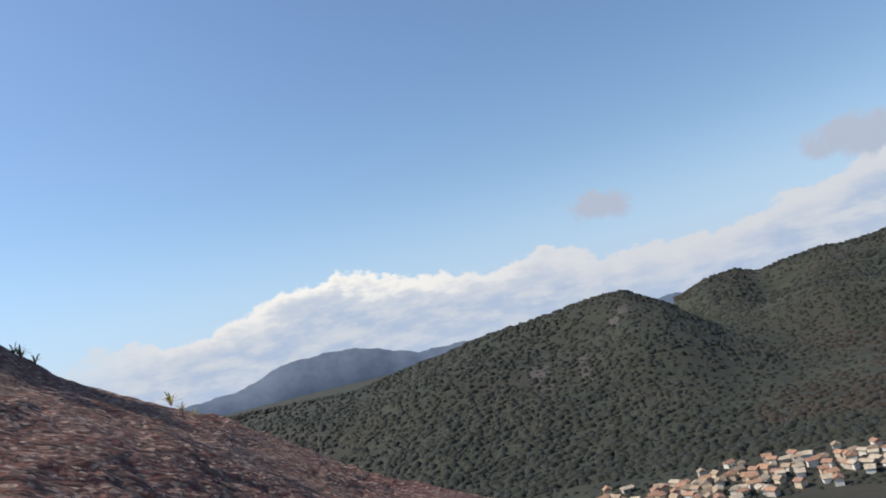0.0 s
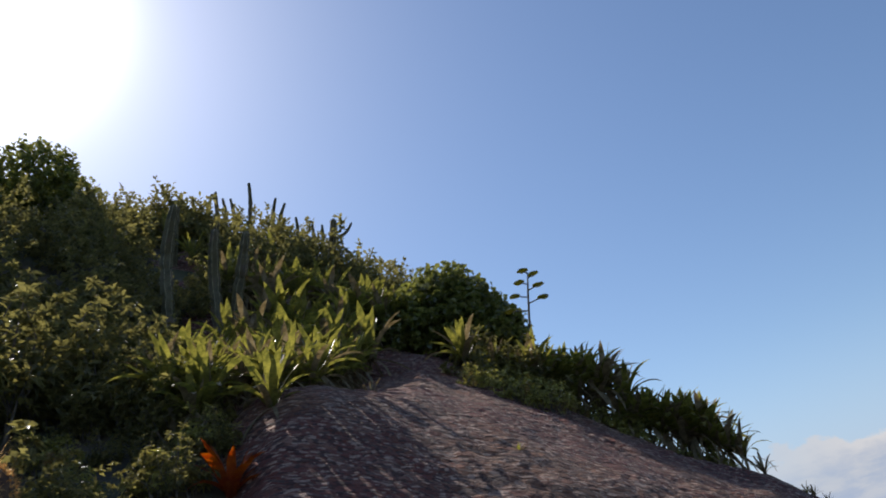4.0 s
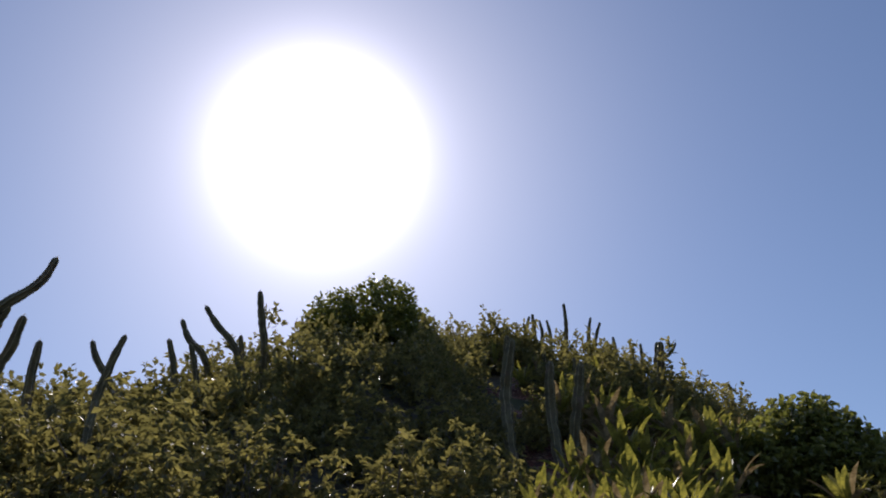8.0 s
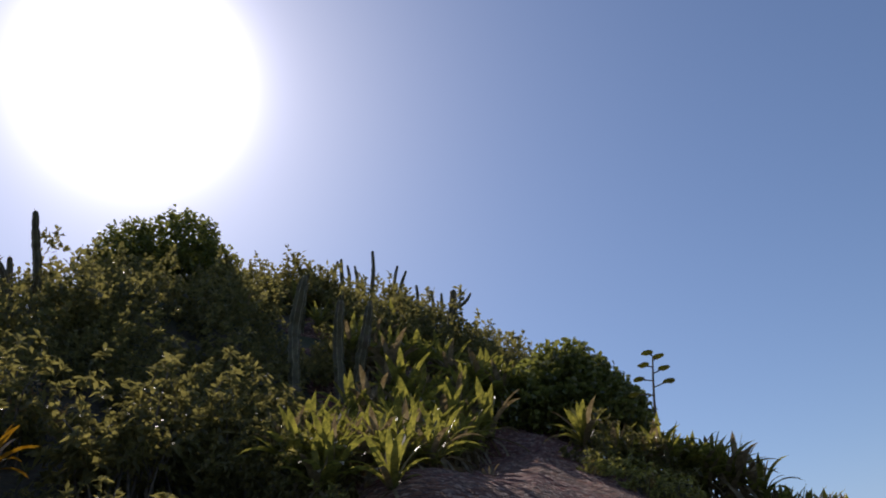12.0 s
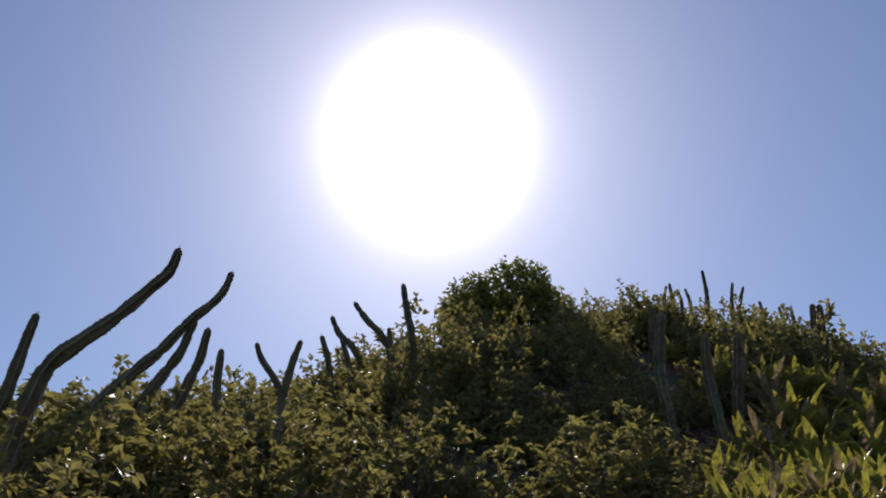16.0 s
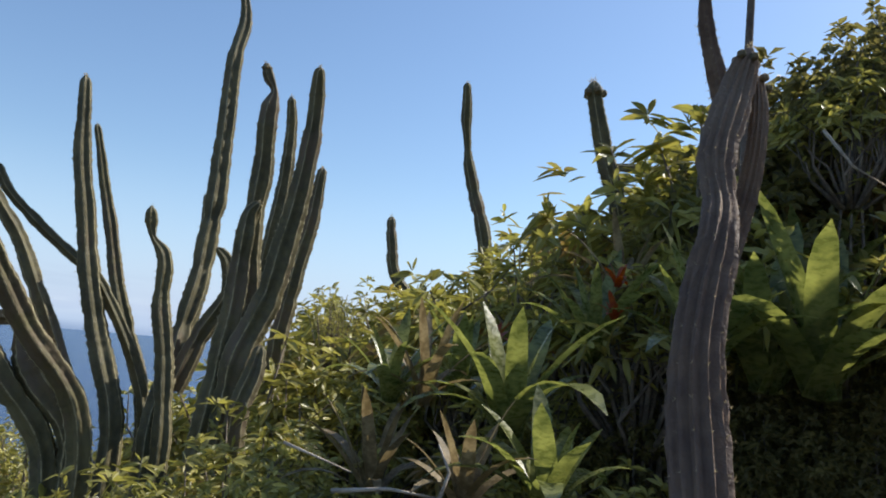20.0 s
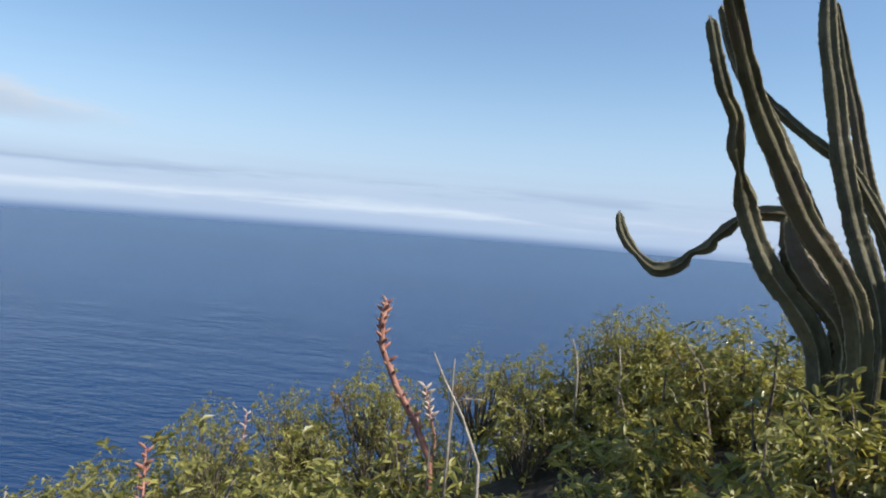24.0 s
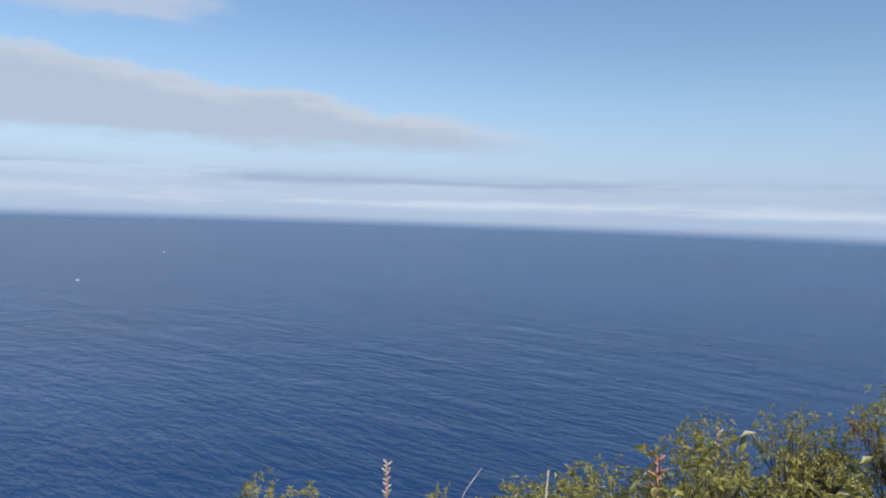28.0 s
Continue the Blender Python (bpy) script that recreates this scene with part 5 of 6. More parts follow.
for k, (x, y, size, old) in enumerate(((-5.27, 4.29, 0.55, 0), (-5.13, 4.50, 0.38, 0), (-4.98, 4.69, 0.45, 0), (-4.85, 4.85, 0.65, 0), (-4.74, 5.00, 0.79, 0), (-4.63, 5.12, 0.93, 0), (-4.48, 5.25, 0.96, 0), (-4.38, 5.35, 0.86, 0), (-4.73, 5.05, 0.45, 1), (-4.59, 5.19, 0.45, 1), (-4.45, 5.32, 0.45, 1), (-4.30, 5.44, 0.51, 0), (-4.18, 5.55, 0.60, 0), (-4.05, 5.65, 0.63, 0), (-3.94, 5.73, 0.63, 0), (-3.85, 5.80, 0.49, 0), (-3.77, 5.86, 0.33, 0), (-4.39, 5.38, 0.38, 1), (-4.25, 5.50, 0.40, 1), (-4.11, 5.62, 0.43, 1), (-3.96, 5.73, 0.45, 1), (-4.69, 5.05, 0.69, 0), (-4.56, 5.19, 0.86, 0), (-4.82, 4.91, 0.62, 0), (-4.23, 5.50, 0.51, 0), (-4.13, 5.59, 0.61, 0), (-4.00, 5.69, 0.65, 0), (-3.54, 5.66, 0.20, 1), (-4.90, 4.80, 0.72, 0), (-4.57, 2.57, 0.17, 1), (-3.31, 2.56, 0.09, 1), (-3.42, 2.57, 0.05, 1), (-2.38, 6.20, 0.14, 1), (-2.20, 5.93, 0.10, 1), (-2.08, 5.84, 0.09, 1), (-3.24, 5.70, 0.12, 1), (-3.28, 5.68, 0.10, 1), (-3.19, 5.78, 0.10, 1),)):
    low = min(size, 0.46)
    bromeliad(x, y, low, 22 if size > 0.3 else 11, "old" if old and k % 2 else "green", 40 + k, lift=max(0.0, 0.6 * (size - low) + 0.14) if size > 0.3 else 0.0, wide=1.45 if size > 0.3 else 1.2, skirt=6 if size > 0.3 else 0, old=0.3, group="bromeliads along the rock")
    if size > 0.55:
        put_shrub("lance", k % 4, x, y, 0.5 * size, k * 1.7, group="shrubs beside the rock")
for k, (x, y, size) in enumerate(((-5.19, 4.43, 0.71), (-4.93, 4.72, 0.74), (-5.06, 4.57, 0.59),)):
    put_shrub("thicket", k, x, y, size, k * 1.3, group="shrubs beside the rock")
for k, (x, y, size) in enumerate(((-2.60, -2.60, 0.38), (-2.74, -2.47, 0.38), (-2.50, -2.39, 0.38), (-2.62, -2.30, 0.38), (-2.48, -2.23, 0.38), (-2.79, -2.24, 0.38), (-2.37, -2.30, 0.38), (-2.25, -2.38, 0.38), (-2.27, -2.52, 0.38), (-2.31, -2.21, 0.38), (-2.44, -2.49, 0.38), (-2.42, -2.74, 0.38), (-1.83, -2.72, 0.30), (-1.92, -2.71, 0.30), (-1.92, -2.62, 0.30), (-2.04, -2.58, 0.30), (-1.97, -2.50, 0.30), (-2.07, -2.66, 0.30), (-1.74, -2.96, 0.30), (-1.70, -3.10, 0.30), (-1.84, -2.65, 0.30), (-1.93, -2.85, 0.30), (-1.67, -3.29, 0.30), (-2.15, -2.55, 0.30), (-1.58, -3.41, 0.30), (-1.83, -2.96, 0.30), (-1.94, -2.55, 0.30), (-3.47, -2.00, 0.36), (-3.46, -1.93, 0.36), (-3.06, -2.04, 0.36), (-3.76, -1.86, 0.36), (-2.98, -2.10, 0.36), (-3.62, -1.80, 0.36),)):
    # kind with darker leaf colour, picked in place of the shade here
    put_shrub("thicket", k % 4, x, y, size * 0.85, k * 1.3, group="shrubs on the edge")

# rosettes among the shrubs: foot, size, leaves, tone, breadth of the leaves
for k, (x, y, z, size, n, tone, wide) in enumerate((
    (-2.21, -2.78, 0.62, 0.50, 14, "deep", 1.0),
    (-1.13, -2.64, 0.30, 0.22, 13, "deep", 1.4),
    (-1.06, -2.76, 0.28, 0.20, 12, "old", 1.3),
    (-1.10, -3.10, 0.22, 0.26, 13, "old", 1.1),
    (0.17, -3.26, -0.30, 0.20, 9, "green", 1.1),
    (0.04, -3.23, -0.26, 0.22, 9, "green", 1.2),
    (1.11, -4.32, -0.86, 0.28, 14, "deep", 0.9),
    (1.36, -4.20, -0.85, 0.26, 14, "deep", 0.9),
    (-1.83, -2.56, 0.51, 0.50, 13, "deep", 1.1),
    (-1.62, -2.70, 0.53, 0.33, 12, "deep", 1.2),
    (-3.92, 1.13, 1.19, 0.32, 18, "red", 1.2),
    (-4.86, -0.51, 1.92, 0.34, 18, "amber", 1.0),
    (-1.14, -3.12, 0.42, 0.22, 13, "deep", 1.0),
    (-1.28, -2.90, 0.38, 0.34, 13, "deep", 1.2),
    (-1.60, -2.98, 0.54, 0.30, 14, "deep", 0.9),
    (-1.79, -3.06, 0.67, 0.28, 13, "old", 0.9),
    (-1.19, -3.07, 0.42, 0.24, 13, "old", 0.9),
    (-1.37, -3.18, 0.42, 0.26, 14, "deep", 1.0),
    (-1.82, -2.67, 0.51, 0.40, 12, "deep", 1.2),
)):
    bromeliad(x, y, size, n, tone, 200 + k, lift=z - height(x, y), wide=wide * (1.35 if tone != "old" else 1.0), old=0.0, group="rosettes among the shrubs")

for k, (x, y, z) in enumerate(((-1.60, -2.92, 0.72), (-1.45, -3.02, 0.53), (-1.38, -3.08, 0.56), (-1.56, -2.89, 0.64))):
    bromeliad(x, y, 0.065, 9, "red", 260 + k, lift=z - height(x, y), wide=2.4, group="red bracts among the leaves")

# ---- flower stalks and bare twigs ----
stalk("tall reddish curved flower stalk with small bracts", [(0.41, -4.64, -0.85), (0.43, -4.65, -0.45), (0.49, -4.67, -0.34), (0.58, -4.69, -0.21), (0.65, -4.70, -0.07), (0.66, -4.71, 0.03), (0.65, -4.72, 0.10)],
      [0.016, 0.015, 0.014, 0.013, 0.012, 0.014, 0.010], M_STALK_RED, 40, M_STALK_RED, 0.013)
for path, pod in (
    ([(3.57, -5.19, -1.95), (3.58, -5.20, -1.55), (3.61, -5.24, -1.43), (3.65, -5.27, -1.27)], M_PALE),
    ([(1.97, -6.37, -1.86), (1.97, -6.39, -1.46), (1.99, -6.48, -1.22), (2.00, -6.56, -0.94)], M_PALE),
    ([(0.47, -4.96, -0.86), (0.47, -4.97, -0.46), (0.50, -4.99, -0.38), (0.53, -5.00, -0.27)], M_PALE),
    ([(1.33, -4.37, -1.28), (1.35, -4.38, -0.88), (1.42, -4.42, -0.71), (1.46, -4.49, -0.50)], M_STALK_RED),
):
    stalk("slim flower spike with pale pinkish pods", path, [0.008, 0.008, 0.007, 0.004], M_STALK_RED, 22, pod, 0.013, spread=0.45)
twig([(0.14, -3.70, -0.58), (0.15, -3.70, -0.13), (0.20, -3.73, -0.03), (0.25, -3.74, 0.05), (0.28, -3.74, 0.11)], 0.007)
twig([(0.23, -3.73, -0.43), (0.23, -3.74, 0.02), (0.23, -3.74, 0.07), (0.23, -3.75, 0.10)], 0.005)
twig([(1.26, -3.48, -1.00), (1.28, -3.48, -0.55), (1.32, -3.52, -0.44), (1.34, -3.57, -0.29)], 0.008)
twig([(1.56, -3.90, -1.10), (1.56, -3.91, -0.65), (1.58, -3.93, -0.56), (1.59, -3.96, -0.49)], 0.008)
twig([(-0.25, -5.05, -0.65), (-0.25, -5.06, -0.20), (-0.25, -5.07, -0.12), (-0.24, -5.08, -0.04)], 0.008)
twig([(-0.09, -5.08, -0.59), (-0.08, -5.08, -0.14), (-0.07, -5.09, -0.08), (-0.05, -5.10, -0.02)], 0.008)
twig([(0.24, -3.78, -0.46), (0.23, -3.78, -0.01), (0.20, -3.78, -0.00), (0.16, -3.79, 0.00)], 0.004)
twig([(2.39, -4.42, -1.43), (2.38, -4.44, -0.98), (2.37, -4.51, -0.88), (2.34, -4.58, -0.79)], 0.005)
twig([(1.62, -3.28, -1.01), (1.63, -3.28, -0.56), (1.66, -3.30, -0.48), (1.67, -3.32, -0.42)], 0.006)
twig([(0.31, -3.94, -0.59), (0.31, -3.95, -0.14), (0.32, -3.96, -0.09), (0.32, -3.97, -0.03)], 0.003)
twig([(-0.97, -2.71, 0.31), (-0.99, -2.71, 0.36), (-0.98, -2.73, 0.40)], 0.005, "grey fallen twig caught among the leaves")
twig([(-0.82, -2.94, 0.37), (-0.87, -2.91, 0.35), (-0.92, -2.88, 0.33)], 0.004, "grey fallen twig caught among the leaves")
twig([(-0.89, -2.89, 0.30), (-0.97, -2.84, 0.31), (-1.05, -2.78, 0.30)], 0.006, "grey fallen twig caught among the leaves")
twig([(-1.68, -2.50, 1.04), (-1.72, -2.46, 0.97), (-1.75, -2.41, 0.93)], 0.005, "grey fallen twig caught among the leaves")
twig([(-1.70, -2.37, 0.93), (-1.74, -2.30, 0.89), (-1.79, -2.19, 0.82)], 0.004, "grey fallen twig caught among the leaves")
for k, (x, y, z) in enumerate(((1.34, -4.73, -0.39), (2.88, -4.87, -0.94), (0.28, -4.28, -0.02), (0.09, -4.99, -0.12), (0.80, -5.17, -0.31), (0.70, -5.20, -0.30), (-0.31, -5.29, 0.10), (1.22, -5.34, -0.45), (-0.21, -5.19, 0.02), (-0.47, -5.37, 0.12), (1.35, -4.75, -0.39), (1.14, -4.94, -0.38), (-1.98, -4.92, 0.88), (-2.22, -3.99, 1.05), (-2.04, -3.60, 1.07), (-1.79, -4.60, 0.87),)):
    put_shrub("sprawl", 0, x, y, 0.24, k * 1.1, tall=1.7, z=z - 0.30, group="thin upright shrubs")
for k, (x, y, z, size) in enumerate(((-0.70, -3.48, -0.17, 0.69), (-0.80, -3.32, -0.09, 0.69), (-0.93, -3.24, -0.02, 0.69), (-0.72, -3.99, -0.36, 0.80), (-0.73, -4.83, -0.46, 0.92), (-0.62, -5.26, -0.51, 0.92), (-0.38, -5.28, -0.66, 0.92), (-1.56, -4.02, 0.02, 0.92), (-2.22, -5.24, 0.24, 1.03), (-1.85, -4.30, 0.12, 0.92), (-0.15, -5.26, -0.85, 0.92), (0.02, -3.94, -0.61, 0.57), (-0.12, -3.84, -0.55, 0.57), (-0.26, -4.26, -0.54, 0.69),)):
    put_shrub("lance" if k % 2 else "sea", k % 4, x, y, size * (0.8 if k % 2 else 1.0), k * 1.7, z=max(z, height(x, y) - 0.1) + 0.05, group="shrubs on the edge")
for k, (x, y, z, size) in enumerate(((-0.67, -3.79, -0.11, 0.5), (-1.11, -3.63, 0.06, 0.6), (-1.57, -4.05, 0.12, 0.7), (-1.95, -4.26, 0.19, 0.8), (-2.45, -5.72, 0.36, 0.9), (-2.58, -4.48, 0.49, 0.8), (-2.50, -3.96, 0.55, 0.8), (-0.95, -3.37, 0.05, 0.5), (-0.82, -3.42, -0.04, 0.5), (-2.52, -5.76, 0.33, 0.9), (-2.29, -5.89, 0.18, 0.9), (-2.57, -5.01, 0.38, 0.9), (-2.18, -4.02, 0.50, 0.8), (-1.91, -3.44, 0.56, 0.7), (-1.79, -2.98, 0.52, 0.7), (-2.31, -3.17, 0.77, 0.8), (-2.45, -2.97, 0.95, 0.9), (-2.56, -2.89, 1.06, 0.9), (-1.44, -3.75, 0.12, 0.6), (-1.78, -3.62, 0.38, 0.6), (-0.75, -3.28, -0.03, 0.5), (-0.90, -3.23, 0.02, 0.5),)):
    put_shrub("lance", k % 4, x, y, size * 0.86, k * 1.7, z=max(z, height(x, y) - 0.1) + 0.05, group="shrubs on the edge")
for k, (x, y, z, size) in enumerate(((-1.05, -3.16, 0.07, 0.5), (-1.90, -4.28, 0.20, 0.7), (-2.49, -2.97, 1.04, 0.9), (-2.63, -2.83, 1.15, 0.9), (-2.23, -2.99, 0.82, 0.8), (-2.56, -3.05, 1.11, 0.8), (-2.69, -3.28, 1.05, 0.8), (-2.70, -3.45, 1.03, 0.8), (-2.51, -3.48, 0.73, 0.8), (-2.53, -2.89, 1.14, 0.8), (-2.70, -3.87, 0.71, 0.8), (-2.56, -2.73, 1.39, 0.6), (-2.39, -2.70, 1.26, 0.6), (-2.77, -2.75, 1.47, 0.6), (-2.20, -2.68, 1.19, 0.5), (-0.99, -2.84, 0.12, 0.4), (-1.13, -2.80, 0.16, 0.4), (-1.23, -2.71, 0.12, 0.5), (-1.42, -2.73, 0.18, 0.5), (-1.54, -3.18, 0.23, 0.5), (-1.77, -3.23, 0.34, 0.5), (-0.87, -2.91, 0.11, 0.3),)):
    # on the uphill side the darker leaf colour stands in for shade
    put_shrub("thicket" if x < -2.2 and y > -3.2 else "lance", k % 4, x, y, size * (0.72 if x < -2.2 and y > -3.2 else 0.85), k * 1.7, z=max(z, height(x, y) - 0.1), group="shrubs on the edge")
for k, (x, y, z, size) in enumerate(((-0.80, -3.05, 0.09, 0.3),)):
    put_shrub("lance", k % 4, x, y, size, k * 1.7, z=max(z, height(x, y) - 0.1) + 0.05, group="shrubs on the edge")
for k, (x, y, z, size) in enumerate(((3.05, -3.94, -1.12, 0.50), (3.05, -4.20, -1.27, 0.50), (2.01, -4.57, -0.97, 0.50), (1.86, -4.79, -0.99, 0.55), (1.66, -4.90, -0.95, 0.55), (1.47, -4.98, -0.90, 0.50), (1.24, -5.18, -0.88, 0.50), (0.98, -5.17, -0.77, 0.50), (0.03, -5.37, -0.60, 0.60), (-0.23, -5.58, -0.58, 0.70), (-0.43, -5.58, -0.36, 0.70), (-0.45, -5.07, -0.32, 0.60), (-0.72, -5.14, -0.18, 0.60), (-0.90, -4.99, -0.26, 0.60), (-0.26, -5.06, -0.44, 0.50),)):
    put_shrub("sea", k % 4, x, y, size * 1.15, k * 1.7, z=z, group="shrubs on the edge")


for k, (x, y, z) in enumerate(((1.04, -5.18, -0.69), (0.83, -5.28, -0.50), (0.71, -5.29, -0.58), (1.48, -5.01, -0.70), (1.16, -5.16, -0.64), (0.34, -5.37, -0.41), (0.11, -5.39, -0.38), (-0.20, -5.40, -0.22), (-0.34, -5.39, -0.14), (-0.45, -5.37, -0.19))):
    put_shrub("sea", k % 4, x, y, 0.42, k * 1.7, tall=1.15, z=z + 0.06, group="shrubs on the edge")


def agave_stalk():
    path = [(-1.298, -2.425, 0.768), (-1.288, -2.425, 0.878), (-1.268, -2.415, 1.028), (-1.238, -2.395, 1.148), (-1.178, -2.355, 1.318), (-1.138, -2.325, 1.388), (-1.108, -2.305, 1.448)]
    side = (((-1.208, -2.375, 1.248), (-1.208, -2.355, 1.268)), ((-1.178, -2.355, 1.328), (-1.178, -2.315, 1.368)), ((-1.178, -2.355, 1.318), (-1.158, -2.365, 1.338)), ((-1.188, -2.355, 1.308), (-1.198, -2.325, 1.318)), ((-1.148, -2.335, 1.378), (-1.128, -2.345, 1.388)), ((-1.148, -2.325, 1.388), (-1.158, -2.315, 1.378)), ((-1.128, -2.315, 1.418), (-1.108, -2.325, 1.428)), ((-1.128, -2.315, 1.428), (-1.128, -2.305, 1.438)), ((-1.238, -2.405, 1.128), (-1.218, -2.405, 1.178)))
    cluster = Vector((-1.182, -2.383, 1.274))
    ob = stalk("tall dry bare flower stalk with forked side twigs", path, [0.008, 0.0075, 0.0065, 0.0055, 0.0048, 0.0035, 0.002], M_STALK, 0)
    foot = Vector(path[0])
    for a, b in side:
        v, f = tube([Vector(a) - foot, (Vector(a) + Vector(b)) / 2 - foot + Vector((0, 0, -0.004)), Vector(b) - foot], [0.0035, 0.003, 0.0018], 5)
        part_of("side_twig", mesh_of("side_twig", v, f, M_STALK, True), ob)
    # a hanging cluster of dry pods
    for k in range(18):
        c = cluster + Vector((0.006 * (k % 2), 0.006 * math.cos(k * 2), -0.0036 * k)) - foot
        d = Vector((math.cos(k * 2.4), math.sin(k * 2.4), -0.3)) * 0.014
        v, f = tube([c, c + d * 0.6, c + d], [0.002, 0.0035, 0.001], 5)
        part_of("pod", mesh_of("pod", v, f, M_STALK, True), ob)


agave_stalk()


def pad_stalk():
    """A flower stalk that carries flat tiers of dry flower heads."""
    path = [(-5.12, 5.11, 2.56), (-5.01, 5.07, 2.92), (-4.91, 5.05, 3.17), (-4.83, 5.03, 3.34)]
    low, high = Vector((-5.03, 5.08, 2.87)), Vector((-4.83, 5.03, 3.34))
    ob = stalk("slender stalk with flat tiers of dark flower heads", path, [0.013, 0.012, 0.010, 0.006], M_STALK, 0)
    foot = Vector(path[0])
    for k, t in enumerate((0.25, 0.4, 0.52, 0.66, 0.78, 0.9, 1.0)):
        c = low.lerp(high, t) - foot
        side = (1 if k % 2 else -1) * (1.25 - t) * 0.19
        d = Vector((0.62 * side, 0.78 * side, 0.04))
        v, f = tube([c, c + d * 0.6, c + d], [0.007, 0.007, 0.006], 5)
        part_of("branch", mesh_of("branch", v, f, M_STALK, True), ob)
        bm = bmesh.new()
        bmesh.ops.create_icosphere(bm, subdivisions=2, radius=1.0)
        for vert in bm.verts:
            vert.co *= 1 + 0.35 * noise.noise(vert.co * 3 + Vector((k, 0, 0)))
        bmesh.ops.transform(bm, verts=bm.verts, matrix=Matrix.Translation(c + d) @ Matrix.Diagonal((0.06, 0.06, 0.018, 1)))
        me = bpy.data.meshes.new("flower_head")
        bm.to_mesh(me)
        bm.free()
        me.materials.append(M_LEAF_DARK)
        part_of("flower_head", me, ob, "flat dark flower head")


pad_stalk()

# ---- wooded hills ----
def make_canopy():
    """Tree crowns over the hills, as uneven low domes."""
    rs = np.random.RandomState(4)
    n = 60000
    az = np.radians(rs.uniform(-24, 37, n))
    r = 560 + 2000 * rs.uniform(0, 1, n) ** 1.25
    r[:4200] = rs.uniform(450, 600, 4200)
    x, y = r * np.sin(az), r * np.cos(az)
    keep = (ripple(x, y, 90, 21) + rs.uniform(-1.3, 1.3, n) > -1.15)
    deg = np.degrees(az)
    scar = ((deg > 5.2) & (deg < 6.3) & (r > 880) & (r < 985)) | ((deg > 8.6) & (deg < 9.3) & (r > 900) & (r < 1010)) | ((np.abs(deg - 12.2 - (r - 1130) * 0.012) < 0.35) & (r > 1080) & (r < 1190))
    keep &= ~scar | (rs.uniform(0, 1, n) < 0.5)
    x, y, r = x[keep], y[keep], r[keep]
    n = len(x)
    z = land_height(x, y)
    s = (1.3 + 4.6 * rs.uniform(0, 1, n) ** 2.2) * (1 + 0.3 * ripple(x, y, 120, 31)) * np.where(r < 560, 0.6, 0.75 + r / 2600)
    ang = np.arange(6) * math.pi / 3
    shape = [(0, 0, 1.0)]
    shape += [(0.62 * math.cos(a), 0.62 * math.sin(a), 0.72) for a in ang]
    shape += [(1.0 * math.cos(a + 0.5), 1.0 * math.sin(a + 0.5), 0.05) for a in ang]
    shape = np.array(shape)
    v = np.repeat(shape[None], n, 0) * (1 + rs.uniform(-0.3, 0.3, (n, 13, 1)))
    v = v * s[:, None, None] * np.array([1, 1, 0.62])
    v[:, 7:, 2] -= 2.0
    v += np.stack([x, y, z - 0.6], -1)[:, None]
    f = [(0, 1 + k, 1 + (k + 1) % 6) for k in range(6)]
    f += [(1 + k, 7 + k, 1 + (k + 1) % 6) for k in range(6)]
    f += [(1 + (k + 1) % 6, 7 + k, 7 + (k + 1) % 6) for k in range(6)]
    f = (np.arange(n)[:, None, None] * 13 + np.array(f)[None]).reshape(-1, 3)
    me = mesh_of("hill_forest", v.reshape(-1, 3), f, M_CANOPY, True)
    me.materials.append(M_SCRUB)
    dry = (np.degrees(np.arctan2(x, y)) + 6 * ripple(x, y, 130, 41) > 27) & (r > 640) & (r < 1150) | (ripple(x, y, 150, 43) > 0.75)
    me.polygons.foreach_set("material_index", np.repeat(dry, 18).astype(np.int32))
    tagged(new("hill_forest", me), "dense dark green forest covering the hills", "forest", kind="stuff")


make_canopy()


# ---- the village in the valley ----
def house_kind(seed):
    rs = random.Random(seed)
    w, d, h = rs.uniform(4, 7.5), rs.uniform(3.6, 5.6), rs.uniform(2.4, 4.2)
    bm = bmesh.new()
    bmesh.ops.create_cube(bm, size=1, matrix=Matrix.Translation((0, 0, h / 2 - 1)) @ Matrix.Diagonal((w, d, h + 2, 1)))
    wall = bpy.data.meshes.new("wall")
    bm.to_mesh(wall)
    bm.free()
    wall.materials.append(HOUSE_WALLS[seed % 4])
    e, rise = 0.6, rs.uniform(1.4, 2.2)
    a, b = w / 2 + e, d / 2 + e
    v = [(-a, -b, h), (a, -b, h), (a, b, h), (-a, b, h), (-a, 0, h + rise), (a, 0, h + rise), (-a, -b, h + 0.25), (a, -b, h + 0.25), (a, b, h + 0.25), (-a, b, h + 0.25)]
    f = [(0, 3, 2, 1), (6, 7, 5, 4), (8, 9, 4, 5), (7, 8, 5), (9, 6, 4), (0, 1, 7, 6), (1, 2, 8, 7), (2, 3, 9, 8), (3, 0, 6, 9)]
    roof = mesh_of("roof", v, f, HOUSE_ROOFS[(seed * 3 + seed // 4) % 4])
    return w, d, h, wall, roof


M_GLASS = surface("dark window", (0.02, 0.025, 0.03), (0.05, 0.055, 0.06), 1.0, 0.2, 0.0)


def window_mesh(w, h):
    bm = bmesh.new()
    bmesh.ops.create_cube(bm, size=1, matrix=Matrix.Diagonal((w, 0.12, h, 1)))
    me = bpy.data.meshes.new("window")
    bm.to_mesh(me)
    bm.free()
    me.materials.append(M_GLASS)
    return me


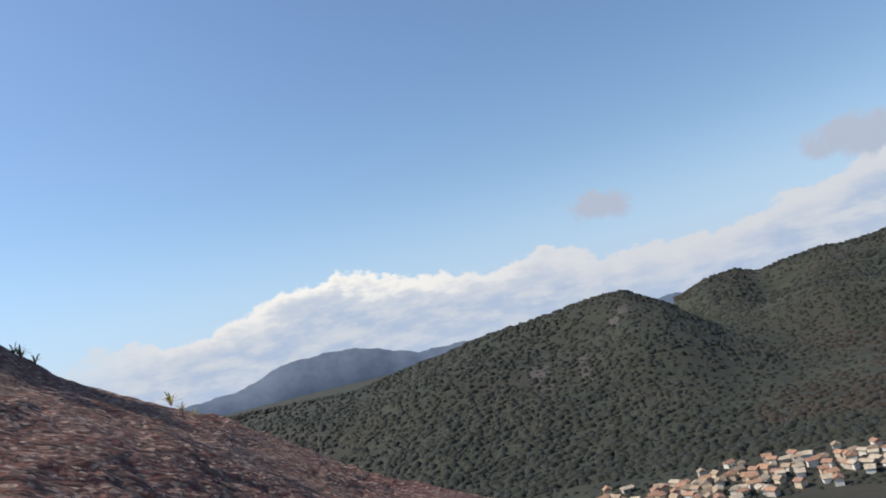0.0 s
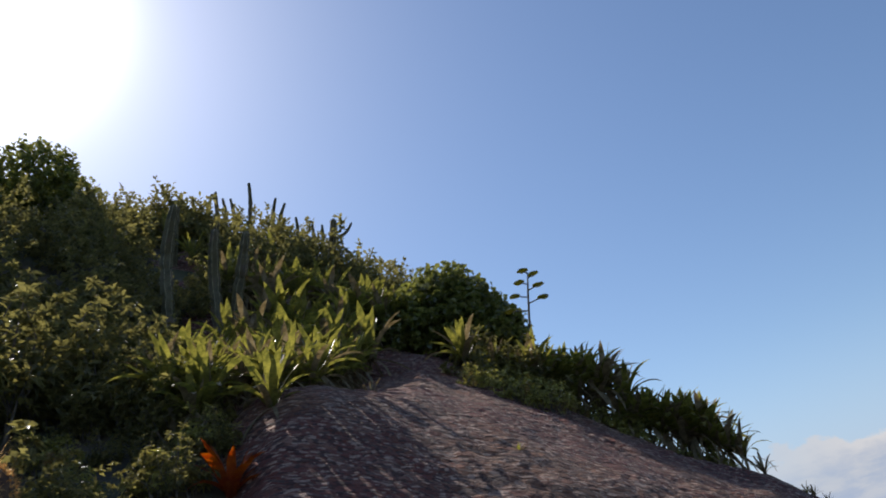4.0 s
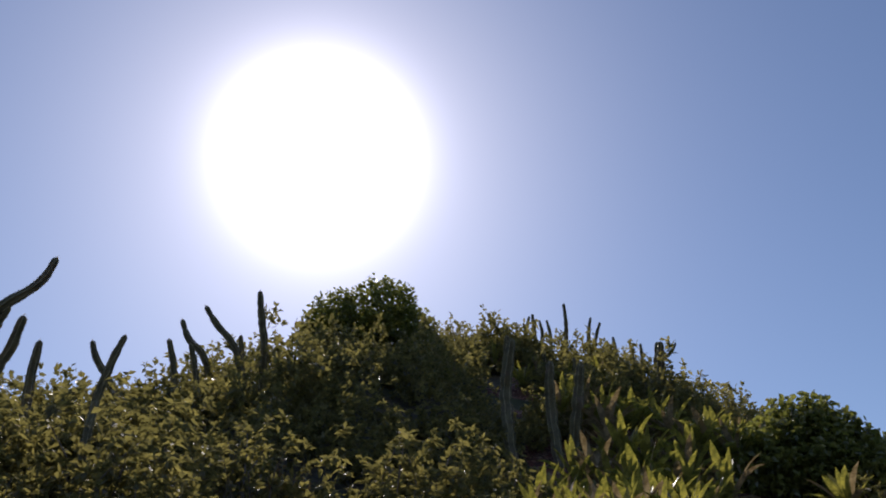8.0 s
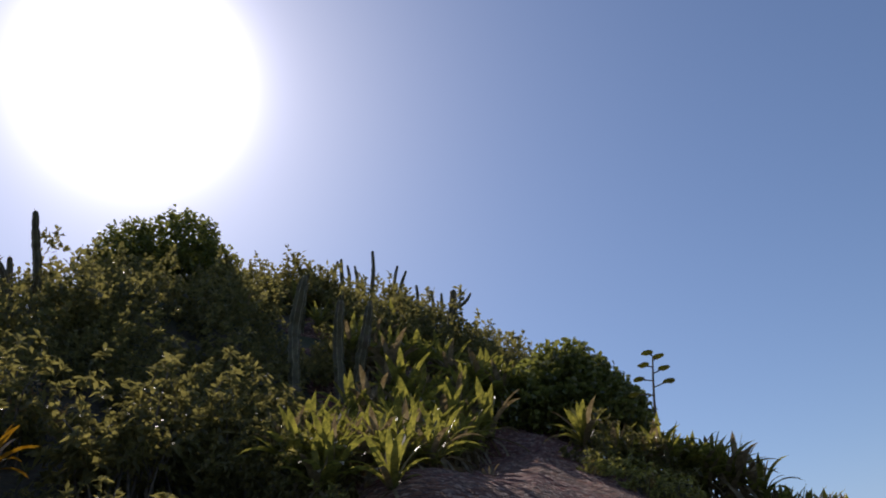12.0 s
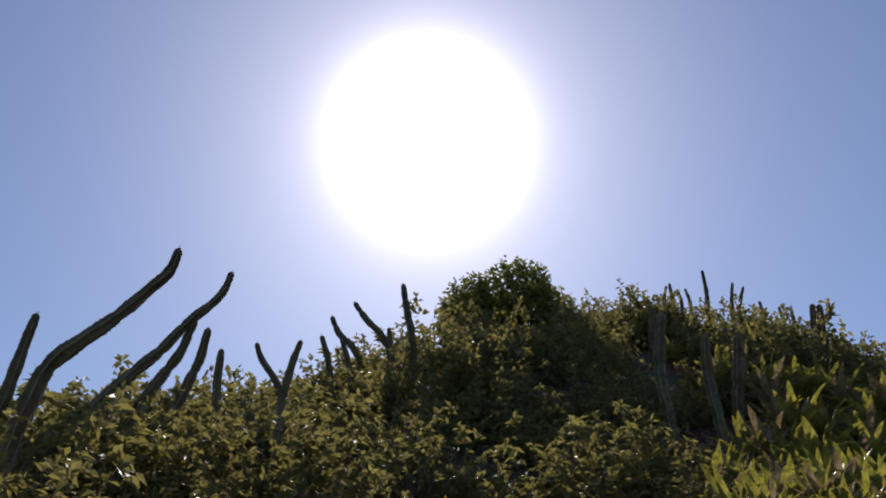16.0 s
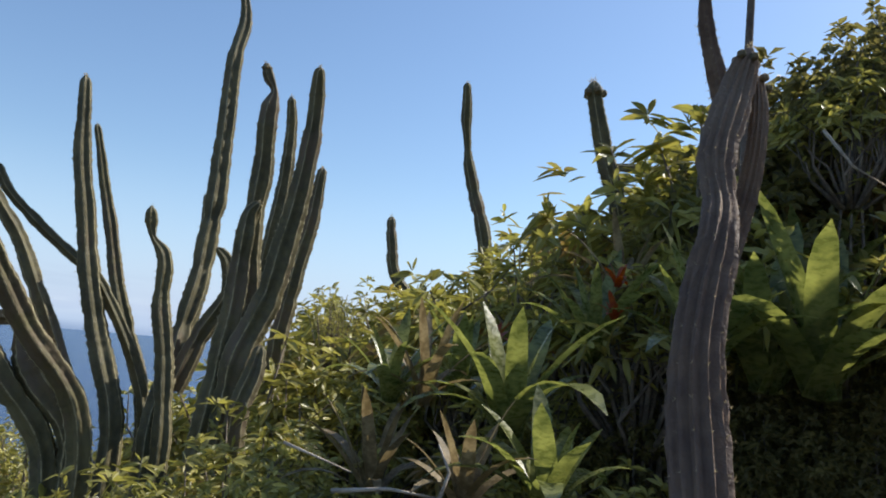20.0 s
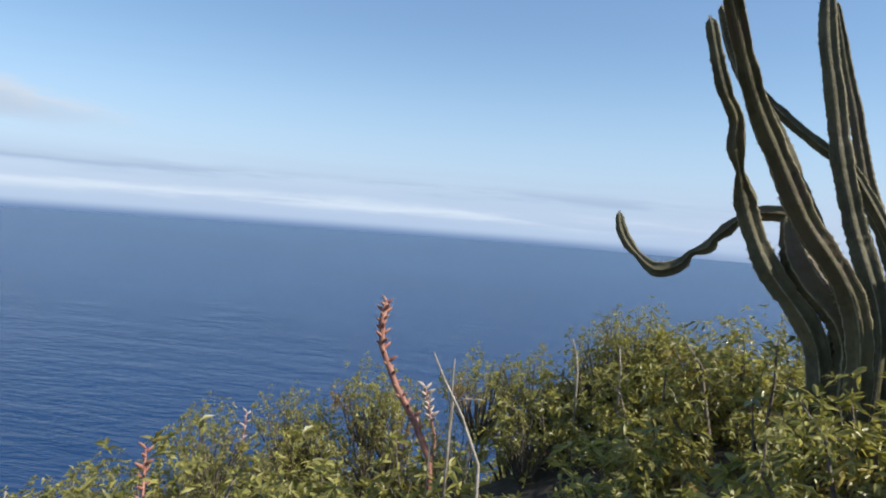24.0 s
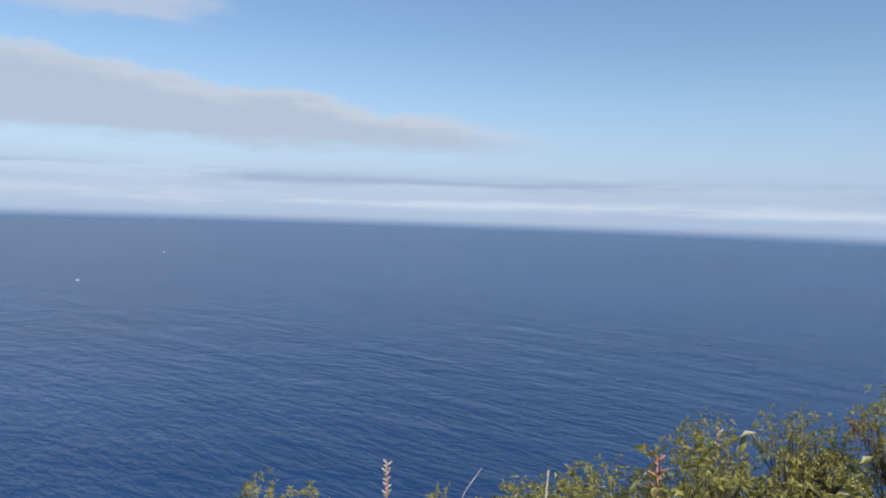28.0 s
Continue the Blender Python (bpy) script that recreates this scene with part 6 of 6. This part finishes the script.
def make_village():
    rs = random.Random(8)
    pane = window_mesh(1.3, 1.2)
    kinds = []
    for k in range(12):
        w, d, h, wall, roof = house_kind(k)
        ob = thing("house", (0, 0, -400), "small plastered house with a tiled roof in the valley", "house", "village houses")
        part_of("wall", wall, ob)
        part_of("roof", roof, ob, "low gabled tile roof")
        for i in range(2):
            p = part_of("window", pane, ob)
            p.location = ((i - 0.5) * w * 0.5, -d / 2, h * 0.5)
        kinds.append(ob)
    used = set()
    count = 0
    while count < 170:
        az = rs.uniform(8, 36)
        row = rs.choice((0, 0, 1, 1, 2))
        r = 462 + row * 24 + rs.uniform(-14, 18) + (az - 18) * 1.2
        if 20 < az < 27 and row == 0 and rs.random() < 0.7:
            continue
        x, y = r * math.sin(radians(az)), r * math.cos(radians(az))
        cell = (round(x / 9), round(y / 9))
        if cell in used:
            continue
        used.add(cell)
        m = pose(x, y, float(land_height(np.array([x]), np.array([y]))[0]), 0, 0, rs.uniform(0, 180))
        if count < len(kinds):
            kinds[count].matrix_basis = m
        else:
            copy_thing(rs.choice(kinds), m)
        count += 1


make_village()


# ---- two small boats on the sea ----
def boat(x, y, turn):
    ob = thing("boat", pose(x, y, SEA_Z, 0, 0, turn), "small white boat far out on the sea", "boat", "boats on the sea")
    v, f = [], []
    for k in range(9):
        t = k / 8
        w = 1.3 * math.sin(math.pi * min(1.0, 0.25 + 0.75 * (1 - t))) ** 0.6 * (1 - t**4) + 0.02
        v += [(-w, t * 8 - 4, 1.1 + 0.5 * t * t), (-w * 0.6, t * 8 - 4, -0.4), (w * 0.6, t * 8 - 4, -0.4), (w, t * 8 - 4, 1.1 + 0.5 * t * t)]
    for k in range(8):
        for q in range(4):
            f.append((4 * k + q, 4 * k + (q + 1) % 4, 4 * k + 4 + (q + 1) % 4, 4 * k + 4 + q))
    f += [(0, 1, 2, 3), (35, 34, 33, 32)]
    part_of("hull", mesh_of("hull", v, f, HOUSE_WALLS[0], True), ob)
    bm = bmesh.new()
    bmesh.ops.create_cube(bm, size=1, matrix=Matrix.Translation((0, -0.6, 1.8)) @ Matrix.Diagonal((1.5, 2.4, 1.5, 1)))
    bmesh.ops.bevel(bm, geom=bm.edges[:], offset=0.15, segments=2, affect="EDGES")
    me = bpy.data.meshes.new("cabin")
    bm.to_mesh(me)
    bm.free()
    me.materials.append(HOUSE_WALLS[0])
    part_of("cabin", me, ob)


boat(1737, -925, 40)
boat(1187, -490, 110)
